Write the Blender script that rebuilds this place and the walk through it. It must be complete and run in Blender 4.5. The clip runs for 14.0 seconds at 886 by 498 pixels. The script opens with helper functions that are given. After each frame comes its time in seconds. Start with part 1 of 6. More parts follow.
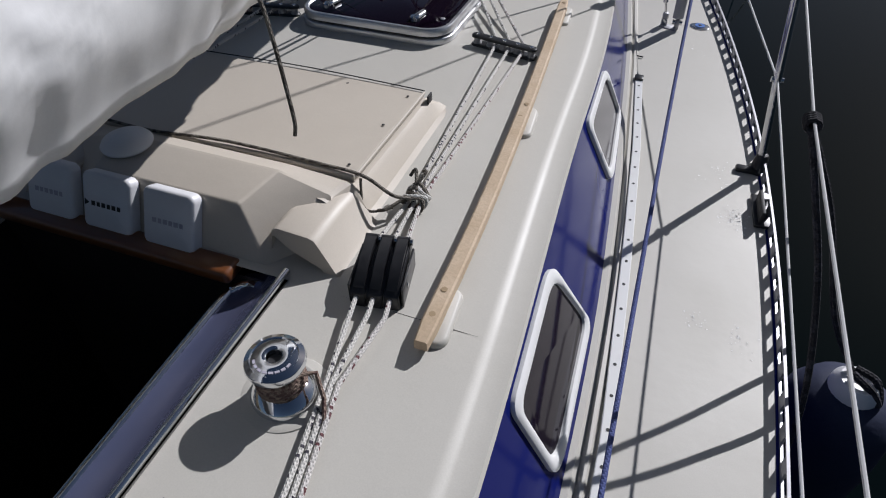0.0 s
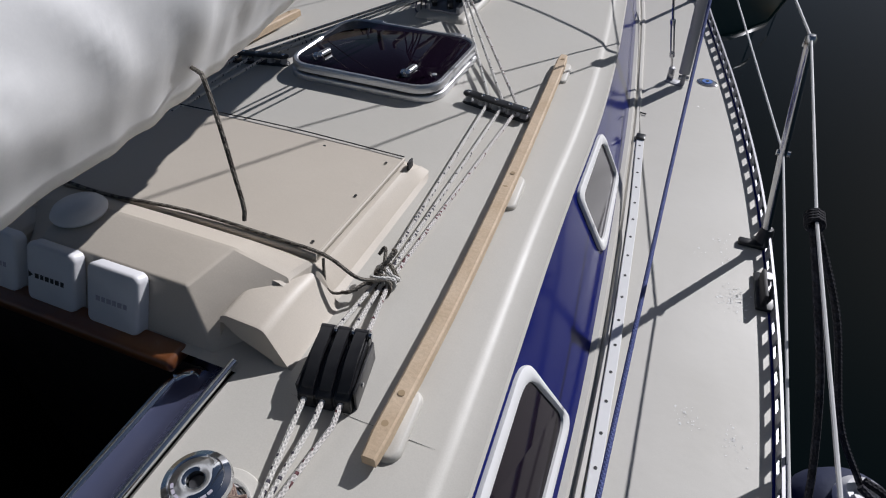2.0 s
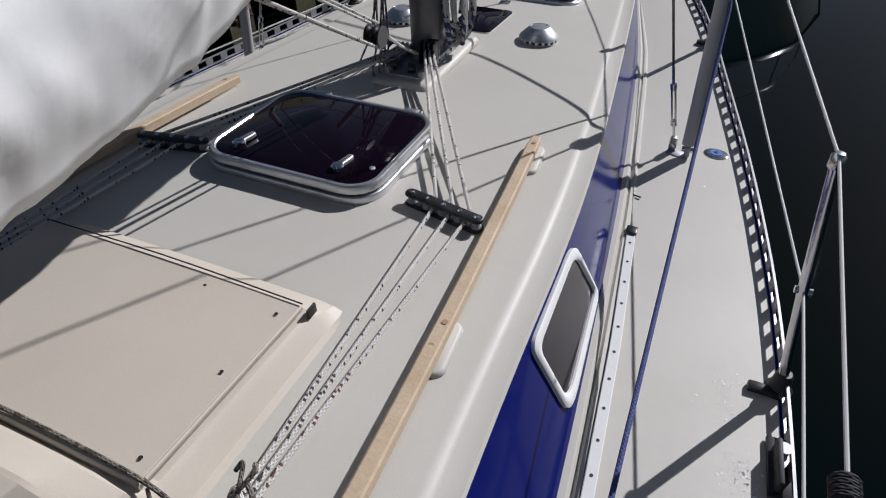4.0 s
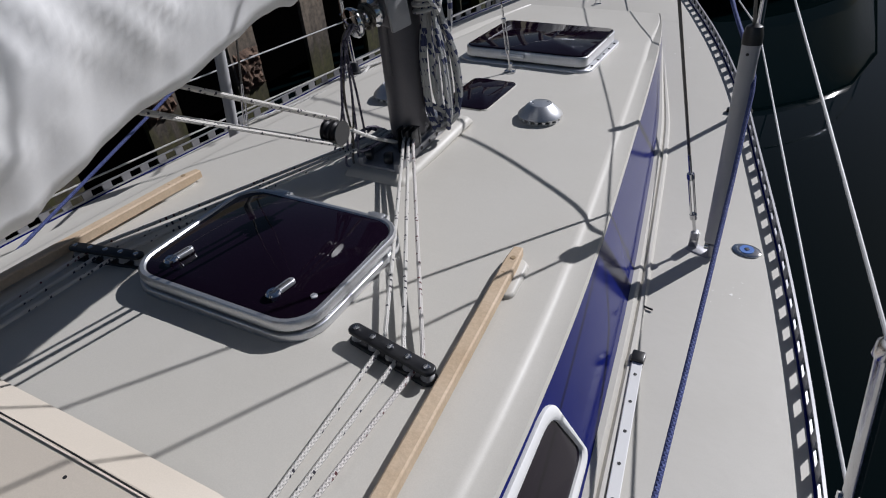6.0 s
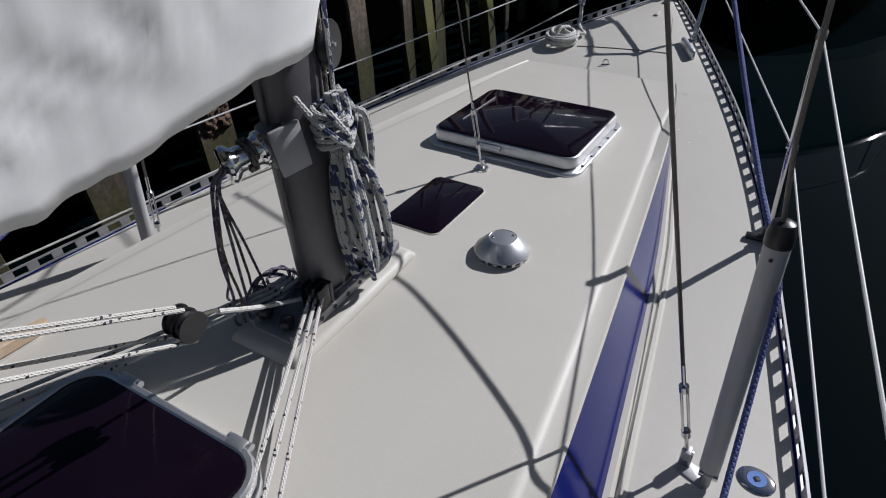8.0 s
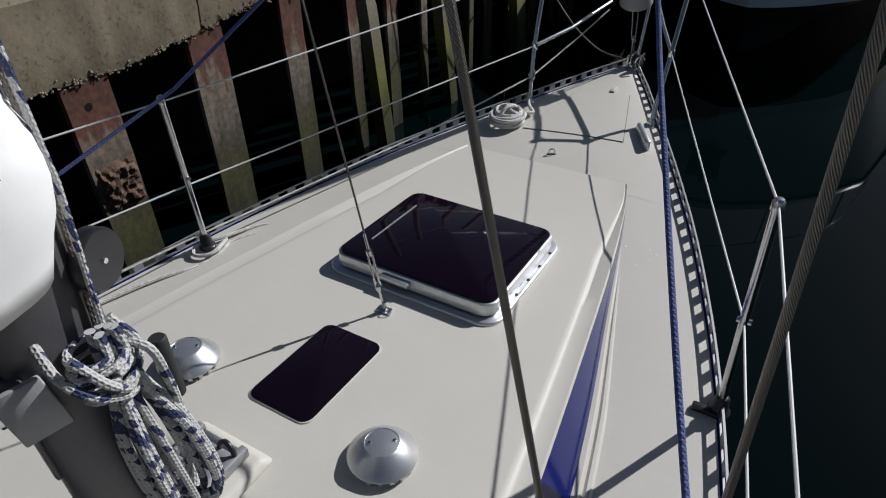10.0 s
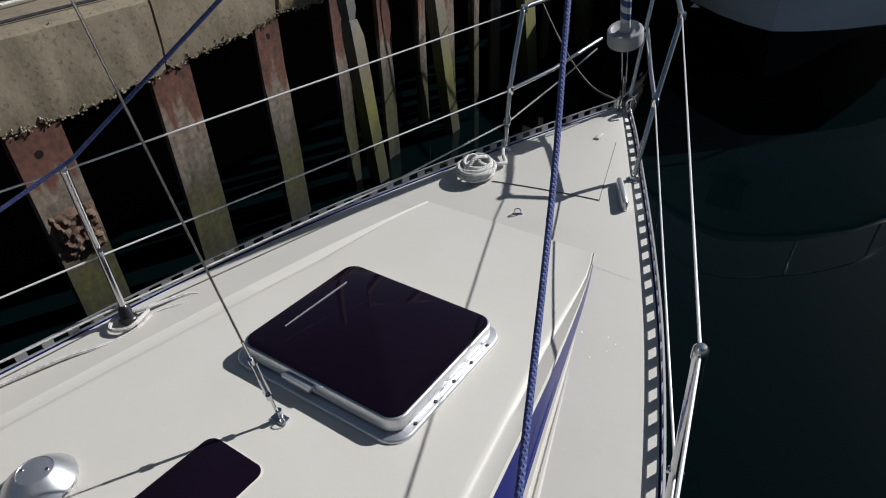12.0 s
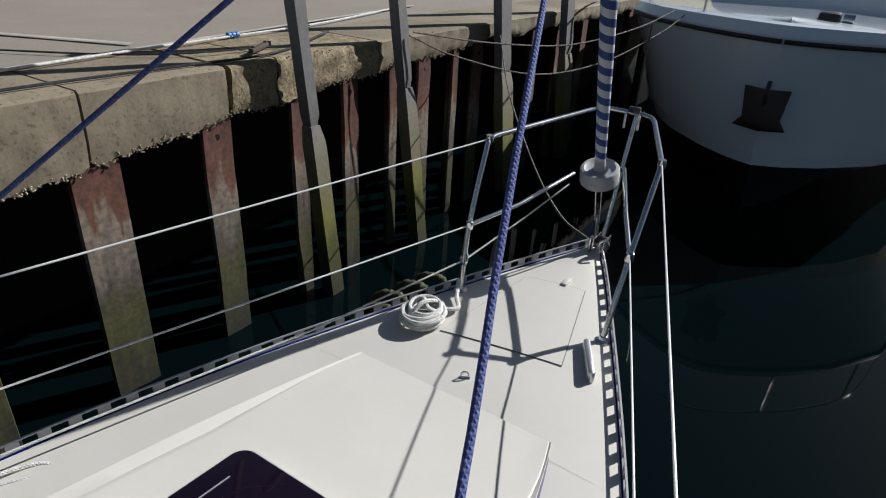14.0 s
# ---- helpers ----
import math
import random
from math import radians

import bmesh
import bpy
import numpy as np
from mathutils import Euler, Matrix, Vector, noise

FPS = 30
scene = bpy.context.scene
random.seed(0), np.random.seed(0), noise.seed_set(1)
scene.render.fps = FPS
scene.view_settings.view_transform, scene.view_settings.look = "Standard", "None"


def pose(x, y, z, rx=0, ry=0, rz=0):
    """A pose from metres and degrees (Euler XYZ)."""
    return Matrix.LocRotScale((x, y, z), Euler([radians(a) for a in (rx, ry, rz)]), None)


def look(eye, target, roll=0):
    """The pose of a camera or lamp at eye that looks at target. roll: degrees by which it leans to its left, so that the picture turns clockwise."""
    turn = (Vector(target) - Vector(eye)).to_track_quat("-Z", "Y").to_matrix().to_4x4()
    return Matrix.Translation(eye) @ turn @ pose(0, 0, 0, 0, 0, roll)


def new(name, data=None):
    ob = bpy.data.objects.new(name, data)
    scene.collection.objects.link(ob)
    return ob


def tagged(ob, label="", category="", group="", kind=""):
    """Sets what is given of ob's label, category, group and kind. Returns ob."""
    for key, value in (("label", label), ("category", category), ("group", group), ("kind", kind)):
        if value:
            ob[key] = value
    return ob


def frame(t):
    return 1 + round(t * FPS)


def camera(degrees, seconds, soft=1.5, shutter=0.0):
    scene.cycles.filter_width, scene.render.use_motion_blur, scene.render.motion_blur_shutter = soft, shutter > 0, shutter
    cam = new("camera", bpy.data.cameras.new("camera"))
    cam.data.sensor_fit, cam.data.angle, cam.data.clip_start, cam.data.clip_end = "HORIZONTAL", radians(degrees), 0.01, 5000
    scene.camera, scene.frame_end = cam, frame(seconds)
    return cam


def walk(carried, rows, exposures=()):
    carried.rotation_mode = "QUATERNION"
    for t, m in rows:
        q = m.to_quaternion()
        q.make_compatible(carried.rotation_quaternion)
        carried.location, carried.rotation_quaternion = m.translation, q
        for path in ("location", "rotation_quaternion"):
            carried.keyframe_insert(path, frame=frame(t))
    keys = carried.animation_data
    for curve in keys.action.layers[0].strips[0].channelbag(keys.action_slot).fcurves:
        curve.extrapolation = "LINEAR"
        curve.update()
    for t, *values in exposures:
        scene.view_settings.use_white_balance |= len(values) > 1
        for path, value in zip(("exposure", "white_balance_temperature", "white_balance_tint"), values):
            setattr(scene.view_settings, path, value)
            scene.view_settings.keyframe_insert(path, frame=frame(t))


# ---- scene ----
cam = camera(70.8, 14.0, soft=1.1)
PATH = [
    (0, (0.984, -2.491, 1.307), (0.482, -1.143, -0.083), -0.5),
    (0.5, (0.995, -2.464, 1.326), (0.458, -1.119, -0.053), 0.1),
    (1, (0.997, -2.434, 1.332), (0.422, -1.079, -0.022), -0.8),
    (1.5, (1.005, -2.393, 1.342), (0.428, -1.027, 0.0), -0.8),
    (2, (1.013, -2.289, 1.332), (0.453, -0.907, -0.001), 0.3),
    (2.5, (1.008, -2.124, 1.33), (0.474, -0.751, -0.022), 0.8),
    (3, (0.999, -1.957, 1.338), (0.442, -0.596, -0.018), 0.6),
    (5.5, (1.114, -1.413, 1.301), (0.336, -0.016, 0.101), -4.7),
    (6, (1.084, -1.263, 1.313), (0.273, 0.115, 0.112), -5.1),
    (6.5, (1.051, -1.048, 1.328), (0.211, 0.303, 0.116), -5.0),
    (7, (1.031, -0.853, 1.352), (0.172, 0.492, 0.147), -5.3),
    (9.5, (0.918, -0.006, 1.502), (0.073, 1.332, 0.279), 0.3),
    (10, (0.92, 0.139, 1.537), (0.102, 1.535, 0.36), -0.8),
    (10.5, (0.949, 0.259, 1.565), (0.121, 1.685, 0.434), 0.3),
    (11, (1.011, 0.416, 1.584), (0.085, 1.787, 0.459), -1.6),
    (11.5, (1.052, 0.536, 1.593), (0.141, 1.92, 0.473), -0.7),
    (12, (1.048, 0.637, 1.594), (0.127, 1.988, 0.442), -2.1),
    (12.5, (1.016, 0.762, 1.581), (0.075, 2.122, 0.457), -0.2),
    (13, (0.979, 0.904, 1.584), (0.021, 2.287, 0.503), 0.6),
    (13.5, (0.931, 1.039, 1.584), (-0.014, 2.468, 0.552), 3.6),
    (14, (0.89, 1.136, 1.602), (-0.049, 2.648, 0.689), 3.3),
]
walk(cam, [(t, look(eye, target, roll)) for t, eye, target, roll in PATH], [(0, -0.05, 6100, 13), (3, -0.02, 6150, 13), (7, 0.0, 6100, 13), (9.5, 0.0, 6200, 11), (11, 0.22, 6250, 10), (12.5, 0.38, 6270, 10), (14, 0.55, 6270, 10)])

# ---- light ----
world = bpy.data.worlds.new("sky")
scene.world = world
world.use_nodes = True
wn = world.node_tree.nodes
sky = wn.new("ShaderNodeTexSky")
sky.sky_type = "NISHITA"
sky.sun_disc = False
sky.sun_elevation, sky.sun_rotation = radians(34.5), radians(27.5)
wn["Background"].inputs["Strength"].default_value = 0.028
world.node_tree.links.new(sky.outputs[0], wn["Background"].inputs["Color"])
sun = new("sun", bpy.data.lights.new("sun", "SUN"))
sun.data.energy, sun.data.angle, sun.data.color = 4.3, radians(0.5), (1.0, 0.975, 0.95)
sun.matrix_world = look((0.462 * 20, 0.887 * 20, 0.687 * 20), (0, 0, 0))

# ---- materials ----
def mat(name, color, rough=0.5, metal=0.0, tint=None, scale=8.0, amount=0.5, fine=0.0, fine_scale=200.0, bump=0.0, bump_scale=60.0, coat=0.0, spots=0.0, spec=0.5):
    """Base colour with broad stains towards tint, fine grain and fine relief."""
    m = bpy.data.materials.new(name)
    m.use_nodes = True
    n, l = m.node_tree.nodes, m.node_tree.links
    b = n["Principled BSDF"]
    b.inputs["Roughness"].default_value, b.inputs["Metallic"].default_value = rough, metal
    b.inputs["Coat Weight"].default_value = coat
    b.inputs["Specular IOR Level"].default_value = spec
    co = n.new("ShaderNodeTexCoord")
    big = n.new("ShaderNodeTexNoise")
    big.inputs["Scale"].default_value, big.inputs["Detail"].default_value = scale, 6
    l.new(co.outputs["Object"], big.inputs["Vector"])
    ramp = n.new("ShaderNodeMapRange")
    ramp.inputs["From Min"].default_value, ramp.inputs["From Max"].default_value = 0.35, 0.75
    ramp.inputs["To Max"].default_value = amount
    l.new(big.outputs["Fac"], ramp.inputs["Value"])
    mix = n.new("ShaderNodeMix")
    mix.data_type = "RGBA"
    mix.inputs["A"].default_value = (*color, 1)
    mix.inputs["B"].default_value = (*(tint or [c * 0.8 for c in color]), 1)
    l.new(ramp.outputs["Result"], mix.inputs["Factor"])
    out = mix.outputs["Result"]
    if fine:
        g = n.new("ShaderNodeTexNoise")
        g.inputs["Scale"].default_value, g.inputs["Detail"].default_value = fine_scale, 3
        l.new(co.outputs["Object"], g.inputs["Vector"])
        r2 = n.new("ShaderNodeMapRange")
        r2.inputs["From Min"].default_value, r2.inputs["From Max"].default_value = 0.3, 0.7
        r2.inputs["To Min"].default_value, r2.inputs["To Max"].default_value = 1 - fine, 1 + fine
        l.new(g.outputs["Fac"], r2.inputs["Value"])
        mul = n.new("ShaderNodeMix")
        mul.data_type, mul.blend_type = "RGBA", "MULTIPLY"
        mul.inputs["Factor"].default_value = 1
        l.new(out, mul.inputs["A"])
        l.new(r2.outputs["Result"], mul.inputs["B"])
        out = mul.outputs["Result"]
    if spots:
        pit = n.new("ShaderNodeTexNoise")
        pit.inputs["Scale"].default_value, pit.inputs["Detail"].default_value = 38, 5
        l.new(co.outputs["Object"], pit.inputs["Vector"])
        pr = n.new("ShaderNodeMapRange")
        pr.inputs["From Min"].default_value, pr.inputs["From Max"].default_value = 0.58, 0.66
        pr.inputs["To Min"].default_value, pr.inputs["To Max"].default_value = 0.0, spots
        l.new(pit.outputs["Fac"], pr.inputs["Value"])
        pm = n.new("ShaderNodeMix")
        pm.data_type = "RGBA"
        l.new(pr.outputs["Result"], pm.inputs["Factor"])
        l.new(out, pm.inputs["A"])
        pm.inputs["B"].default_value = (*[c * 0.22 for c in color], 1)
        out = pm.outputs["Result"]
    l.new(out, b.inputs["Base Color"])
    rr = n.new("ShaderNodeMapRange")
    rr.inputs["To Min"].default_value, rr.inputs["To Max"].default_value = rough * 0.8, min(rough * 1.25, 1)
    l.new(big.outputs["Fac"], rr.inputs["Value"])
    l.new(rr.outputs["Result"], b.inputs["Roughness"])
    if bump:
        h = n.new("ShaderNodeTexNoise")
        h.inputs["Scale"].default_value, h.inputs["Detail"].default_value = bump_scale, 4
        l.new(co.outputs["Object"], h.inputs["Vector"])
        bp = n.new("ShaderNodeBump")
        bp.inputs["Strength"].default_value, bp.inputs["Distance"].default_value = bump, 0.01
        l.new(h.outputs["Fac"], bp.inputs["Height"])
        l.new(bp.outputs["Normal"], b.inputs["Normal"])
    return m


def uv_nodes(m):
    """The U (round) and V (metres along) of a swept tube."""
    n, l = m.node_tree.nodes, m.node_tree.links
    uv = n.new("ShaderNodeUVMap")
    sep = n.new("ShaderNodeSeparateXYZ")
    l.new(uv.outputs[0], sep.inputs[0])
    return n, l, sep


def calc(n, l, op, a, b=None):
    q = n.new("ShaderNodeMath")
    q.operation = op
    for i, v in enumerate((a, b)):
        if v is None:
            continue
        if isinstance(v, (int, float)):
            q.inputs[i].default_value = v
        else:
            l.new(v, q.inputs[i])
    return q.outputs[0]


def rope_mat(name, color, fleck, share, cell=0.011, rough=0.85):
    """Braided rope: flecks in the weave and a ribbed braid."""
    m = mat(name, color, rough, tint=[c * 0.75 for c in color], scale=14, amount=0.6)
    n, l, sep = uv_nodes(m)
    b = n["Principled BSDF"]
    old = b.inputs["Base Color"].links[0].from_socket
    turn = calc(n, l, "ADD", sep.outputs[0], calc(n, l, "MULTIPLY", sep.outputs[1], 9.0))
    cu = calc(n, l, "FLOOR", calc(n, l, "MULTIPLY", turn, 4.0))
    cv = calc(n, l, "FLOOR", calc(n, l, "DIVIDE", sep.outputs[1], cell))
    com = n.new("ShaderNodeCombineXYZ")
    l.new(calc(n, l, "MODULO", cu, 4.0), com.inputs[0])
    l.new(cv, com.inputs[1])
    wh = n.new("ShaderNodeTexWhiteNoise")
    wh.noise_dimensions = "2D"
    l.new(com.outputs[0], wh.inputs["Vector"])
    mix = n.new("ShaderNodeMix")
    mix.data_type = "RGBA"
    l.new(calc(n, l, "LESS_THAN", wh.outputs["Value"], share), mix.inputs["Factor"])
    l.new(old, mix.inputs["A"])
    mix.inputs["B"].default_value = (*fleck, 1)
    l.new(mix.outputs["Result"], b.inputs["Base Color"])
    w1 = calc(n, l, "SINE", calc(n, l, "MULTIPLY", calc(n, l, "ADD", calc(n, l, "MULTIPLY", sep.outputs[0], 4.0), calc(n, l, "MULTIPLY", sep.outputs[1], 90.0)), 6.283))
    w2 = calc(n, l, "SINE", calc(n, l, "MULTIPLY", calc(n, l, "SUBTRACT", calc(n, l, "MULTIPLY", sep.outputs[0], 4.0), calc(n, l, "MULTIPLY", sep.outputs[1], 90.0)), 6.283))
    bp = n.new("ShaderNodeBump")
    bp.inputs["Strength"].default_value, bp.inputs["Distance"].default_value = 0.7, 0.0012
    l.new(calc(n, l, "MAXIMUM", w1, w2), bp.inputs["Height"])
    l.new(bp.outputs["Normal"], b.inputs["Normal"])
    return m


def wire_mat(name, color, rough, strands=7.0, per_metre=16.0):
    """Laid steel wire: strands twisted round."""
    m = mat(name, color, rough, metal=1.0, scale=20)
    n, l, sep = uv_nodes(m)
    b = n["Principled BSDF"]
    w = calc(n, l, "SINE", calc(n, l, "MULTIPLY", calc(n, l, "ADD", calc(n, l, "MULTIPLY", sep.outputs[0], strands), calc(n, l, "MULTIPLY", sep.outputs[1], per_metre * strands)), 6.283))
    bp = n.new("ShaderNodeBump")
    bp.inputs["Strength"].default_value, bp.inputs["Distance"].default_value = 1.0, 0.002
    l.new(calc(n, l, "ABSOLUTE", w), bp.inputs["Height"])
    l.new(bp.outputs["Normal"], b.inputs["Normal"])
    return m


GEL = mat("cream_gelcoat", (0.54, 0.52, 0.472), 0.5, tint=(0.495, 0.475, 0.425), scale=3, amount=0.8, fine=0.035, fine_scale=350, bump=0.05, bump_scale=25)
BEIGE = mat("beige_moulded_gelcoat", (0.555, 0.50, 0.425), 0.5, tint=(0.505, 0.452, 0.38), scale=3, amount=0.8, fine=0.035, fine_scale=350, bump=0.05, bump_scale=25)
BLUE = mat("blue_topside_paint", (0.006, 0.010, 0.105), 0.12, tint=(0.008, 0.014, 0.125), scale=2, spec=0.05)
ALU = mat("anodised_aluminium", (0.62, 0.63, 0.65), 0.34, metal=0.85, scale=30, fine=0.05)
ALU_DULL = mat("weathered_aluminium", (0.36, 0.36, 0.38), 0.5, metal=0.55, tint=(0.28, 0.28, 0.3), scale=9, fine=0.06)
WHITE_ALU = mat("white_painted_aluminium", (0.78, 0.78, 0.77), 0.35, scale=20, amount=0.3)
CHROME = mat("polished_chrome", (0.75, 0.76, 0.78), 0.07, metal=1.0, scale=20)
STEEL = mat("stainless_steel", (0.62, 0.62, 0.63), 0.2, metal=1.0, scale=25)
BLACK = mat("black_plastic", (0.012, 0.012, 0.014), 0.32, tint=(0.03, 0.03, 0.032), scale=30, amount=0.6)
RUBBER = mat("black_rubber", (0.018, 0.018, 0.02), 0.6, scale=30)
SMOKED = mat("smoked_acrylic", (0.006, 0.003, 0.008), 0.04, scale=6, spec=0.13)
GLASS = mat("tinted_window", (0.010, 0.006, 0.012), 0.06, scale=6, spec=0.16)
WOOD = mat("bare_teak", (0.56, 0.435, 0.305), 0.65, tint=(0.45, 0.33, 0.21), scale=12, amount=0.8, fine=0.07, fine_scale=120, bump=0.1, bump_scale=120)
VARNISH = mat("varnished_mahogany", (0.17, 0.06, 0.02), 0.3, tint=(0.10, 0.032, 0.012), scale=14, coat=0.5)
CLOTH = mat("white_sailcloth", (0.84, 0.84, 0.835), 0.62, tint=(0.78, 0.78, 0.79), scale=3, amount=0.4, fine=0.012, bump=0.05, bump_scale=22)
WHITE_PLASTIC = mat("white_plastic", (0.75, 0.75, 0.77), 0.35, scale=15, amount=0.3)
GREY_PLASTIC = mat("grey_plastic", (0.38, 0.38, 0.39), 0.5, scale=25)
INK = mat("grey_print", (0.45, 0.43, 0.5), 0.6)
INK_DARK = mat("black_print", (0.02, 0.02, 0.022), 0.6)
SHADE = mat("painted_cabin_shade", (0.02, 0.012, 0.01), 0.6)
PVC = mat("grey_pvc_tube", (0.40, 0.40, 0.41), 0.42, tint=(0.33, 0.33, 0.34), scale=10)
ROPE_W = rope_mat("white_rope_dark_fleck", (0.64, 0.62, 0.58), (0.05, 0.045, 0.06), 0.10, cell=0.006)
ROPE_B = rope_mat("white_rope_blue_fleck", (0.50, 0.50, 0.49), (0.035, 0.045, 0.11), 0.26, cell=0.019)
ROPE_R = rope_mat("white_rope_red_fleck", (0.62, 0.59, 0.56), (0.13, 0.05, 0.055), 0.10, cell=0.006)
ROPE_BROWN = rope_mat("brown_rope", (0.26, 0.19, 0.15), (0.12, 0.07, 0.06), 0.3, cell=0.006)
ROPE_BLUE = rope_mat("blue_rope", (0.065, 0.085, 0.24), (0.09, 0.115, 0.29), 0.3, cell=0.004)
ROPE_GREY = rope_mat("grey_cord", (0.20, 0.18, 0.15), (0.07, 0.06, 0.05), 0.4)
ROPE_PLAIN = rope_mat("white_mooring_rope", (0.66, 0.65, 0.62), (0.5, 0.49, 0.46), 0.4, cell=0.015)
ROPE_DARK = rope_mat("black_cord", (0.015, 0.015, 0.02), (0.03, 0.03, 0.04), 0.4)
WIRE = wire_mat("steel_rigging_wire", (0.22, 0.205, 0.19), 0.34)
LIFELINE = mat("white_coated_wire", (0.62, 0.62, 0.62), 0.35, scale=30)

# ---- shapes ----
def part(name, bm, material, parent=None, label="", smooth=40):
    me = bpy.data.meshes.new(name)
    bmesh.ops.recalc_face_normals(bm, faces=bm.faces)
    bm.to_mesh(me)
    bm.free()
    if smooth:
        for p in me.polygons:
            p.use_smooth = True
        me.set_sharp_from_angle(angle=radians(smooth))
    me.materials.append(material)
    ob = new(name, me)
    if parent:
        ob.parent = parent
    if label:
        ob["label"] = label
    return ob


def thing(name, label, category, group="", at=(0, 0, 0), rz=0, kind="", rx=0, ry=0):
    e = new(name)
    e.empty_display_size = 0.05
    e.matrix_basis = pose(*at, rx, ry, rz)
    return tagged(e, label, category, group, kind)


def rbox(w, d, h, c=(0, 0, 0), bevel=0.0, seg=2, top=1.0, bm=None):
    """A box with rounded edges; c is the middle of its underside; top: how much smaller the upper face is."""
    own = bmesh.new()
    bmesh.ops.create_cube(own, size=1)
    for v in own.verts:
        k = top if v.co.z > 0 else 1
        v.co = Vector((v.co.x * w * k, v.co.y * d * k, (v.co.z + 0.5) * h))
    if bevel:
        bmesh.ops.bevel(own, geom=own.edges[:], offset=bevel, segments=seg, profile=0.5, affect="EDGES")
    bmesh.ops.translate(own, vec=Vector(c), verts=own.verts)
    return own if bm is None else join(bm, own)


def join(bm, other):
    me = bpy.data.meshes.new("tmp")
    other.to_mesh(me)
    other.free()
    bm.from_mesh(me)
    bpy.data.meshes.remove(me)
    return bm


def lathe(profile, seg=32, bm=None, m=None):
    """Turned shape from (radius, height) pairs about z."""
    own = bmesh.new()
    rings = []
    for r, z in profile:
        rings.append([own.verts.new((r * math.cos(2 * math.pi * k / seg), r * math.sin(2 * math.pi * k / seg), z)) for k in range(seg)])
    for a, b in zip(rings, rings[1:]):
        for k in range(seg):
            own.faces.new((a[k], a[(k + 1) % seg], b[(k + 1) % seg], b[k]))
    own.faces.new(rings[0][::-1])
    own.faces.new(rings[-1])
    if m is not None:
        bmesh.ops.transform(own, matrix=m, verts=own.verts)
    return own if bm is None else join(bm, own)


def smooth_path(pts, steps):
    """Catmull-Rom through the points."""
    p = [Vector(q) for q in pts]
    if steps < 2:
        return p
    p = [2 * p[0] - p[1], *p, 2 * p[-1] - p[-2]]
    out = []
    for i in range(1, len(p) - 2):
        a, b, c, d = p[i - 1:i + 3]
        for k in range(steps):
            t = k / steps
            out.append(0.5 * (2 * b + (c - a) * t + (2 * a - 5 * b + 4 * c - d) * t * t + (3 * b - a - 3 * c + d) * t ** 3))
    out.append(p[-2])
    return out


def tube(pts, r, seg=8, steps=1, bm=None):
    """A round section swept along points, with u round it and v in metres along it. r may be a list, one for each swept point."""
    own = bmesh.new()
    uvl = own.loops.layers.uv.new("UVMap")
    p = smooth_path(pts, steps)
    d0 = (p[1] - p[0]).normalized()
    side = d0.orthogonal().normalized()
    rings, along = [], [0.0]
    for i, q in enumerate(p):
        d = (p[min(i + 1, len(p) - 1)] - p[max(i - 1, 0)]).normalized()
        side = (side - d * side.dot(d)).normalized()
        up = d.cross(side)
        rad = r[min(i, len(r) - 1)] if isinstance(r, (list, tuple)) else r
        rings.append([own.verts.new(q + (side * math.cos(2 * math.pi * k / seg) + up * math.sin(2 * math.pi * k / seg)) * rad) for k in range(seg)])
        if i:
            along.append(along[-1] + (q - p[i - 1]).length)
    for i in range(len(p) - 1):
        for k in range(seg):
            k2 = (k + 1) % seg
            f = own.faces.new((rings[i][k], rings[i][k2], rings[i + 1][k2], rings[i + 1][k]))
            for lp, (u, v) in zip(f.loops, ((k / seg, along[i]), ((k + 1) / seg, along[i]), ((k + 1) / seg, along[i + 1]), (k / seg, along[i + 1]))):
                lp[uvl].uv = (u, v)
    own.faces.new(rings[0][::-1])
    own.faces.new(rings[-1])
    return own if bm is None else join(bm, own)


def grid(rows, bm=None, closed=False):
    """A skin over rows of points."""
    own = bmesh.new() if bm is None else bm
    vs = [[own.verts.new(q) for q in row] for row in rows]
    for a, b in zip(vs, vs[1:]):
        for k in range(len(a) - (0 if closed else 1)):
            k2 = (k + 1) % len(a)
            own.faces.new((a[k], a[k2], b[k2], b[k]))
    return own


def curve(table):
    """Straight-line interpolation in a table of (y, value)."""
    xs, ys = [a for a, _ in table], [b for _, b in table]
    return lambda y: float(np.interp(y, xs, ys))


def smooth_curve(table):
    raw = curve(table)
    return lambda y: sum(raw(y + d) for d in (-0.24, -0.16, -0.08, 0, 0.08, 0.16, 0.24)) / 7


def smooth_narrow(table):
    raw = curve(table)
    return lambda v: sum(raw(v + d) for d in (-0.05, -0.025, 0, 0.025, 0.05)) / 5


def solid(ob, t, offset=-1):
    """Gives a skin thickness."""
    md = ob.modifiers.new("thickness", "SOLIDIFY")
    md.thickness, md.offset = t, offset
    return ob


# ---- the hull's lines: half-breadths and heights along y ----
edge_x = smooth_curve([(-5, 1.25), (-3, 1.40), (-2, 1.44), (-1.27, 1.445), (-0.78, 1.425), (-0.22, 1.375), (0.4, 1.275), (0.85, 1.18), (1.05, 1.13), (1.7, 0.98), (2.3, 0.79), (2.6, 0.675), (3.03, 0.50), (3.4, 0.34), (3.79, 0.175), (4.03, 0.06), (4.14, 0.0), (4.5, -0.16)])
deck_z = smooth_curve([(-5, 0.0), (0.5, 0.0), (1.0, 0.015), (1.6, 0.045), (2.2, 0.07), (2.8, 0.092), (3.2, 0.105), (4.2, 0.13), (5, 0.15)])
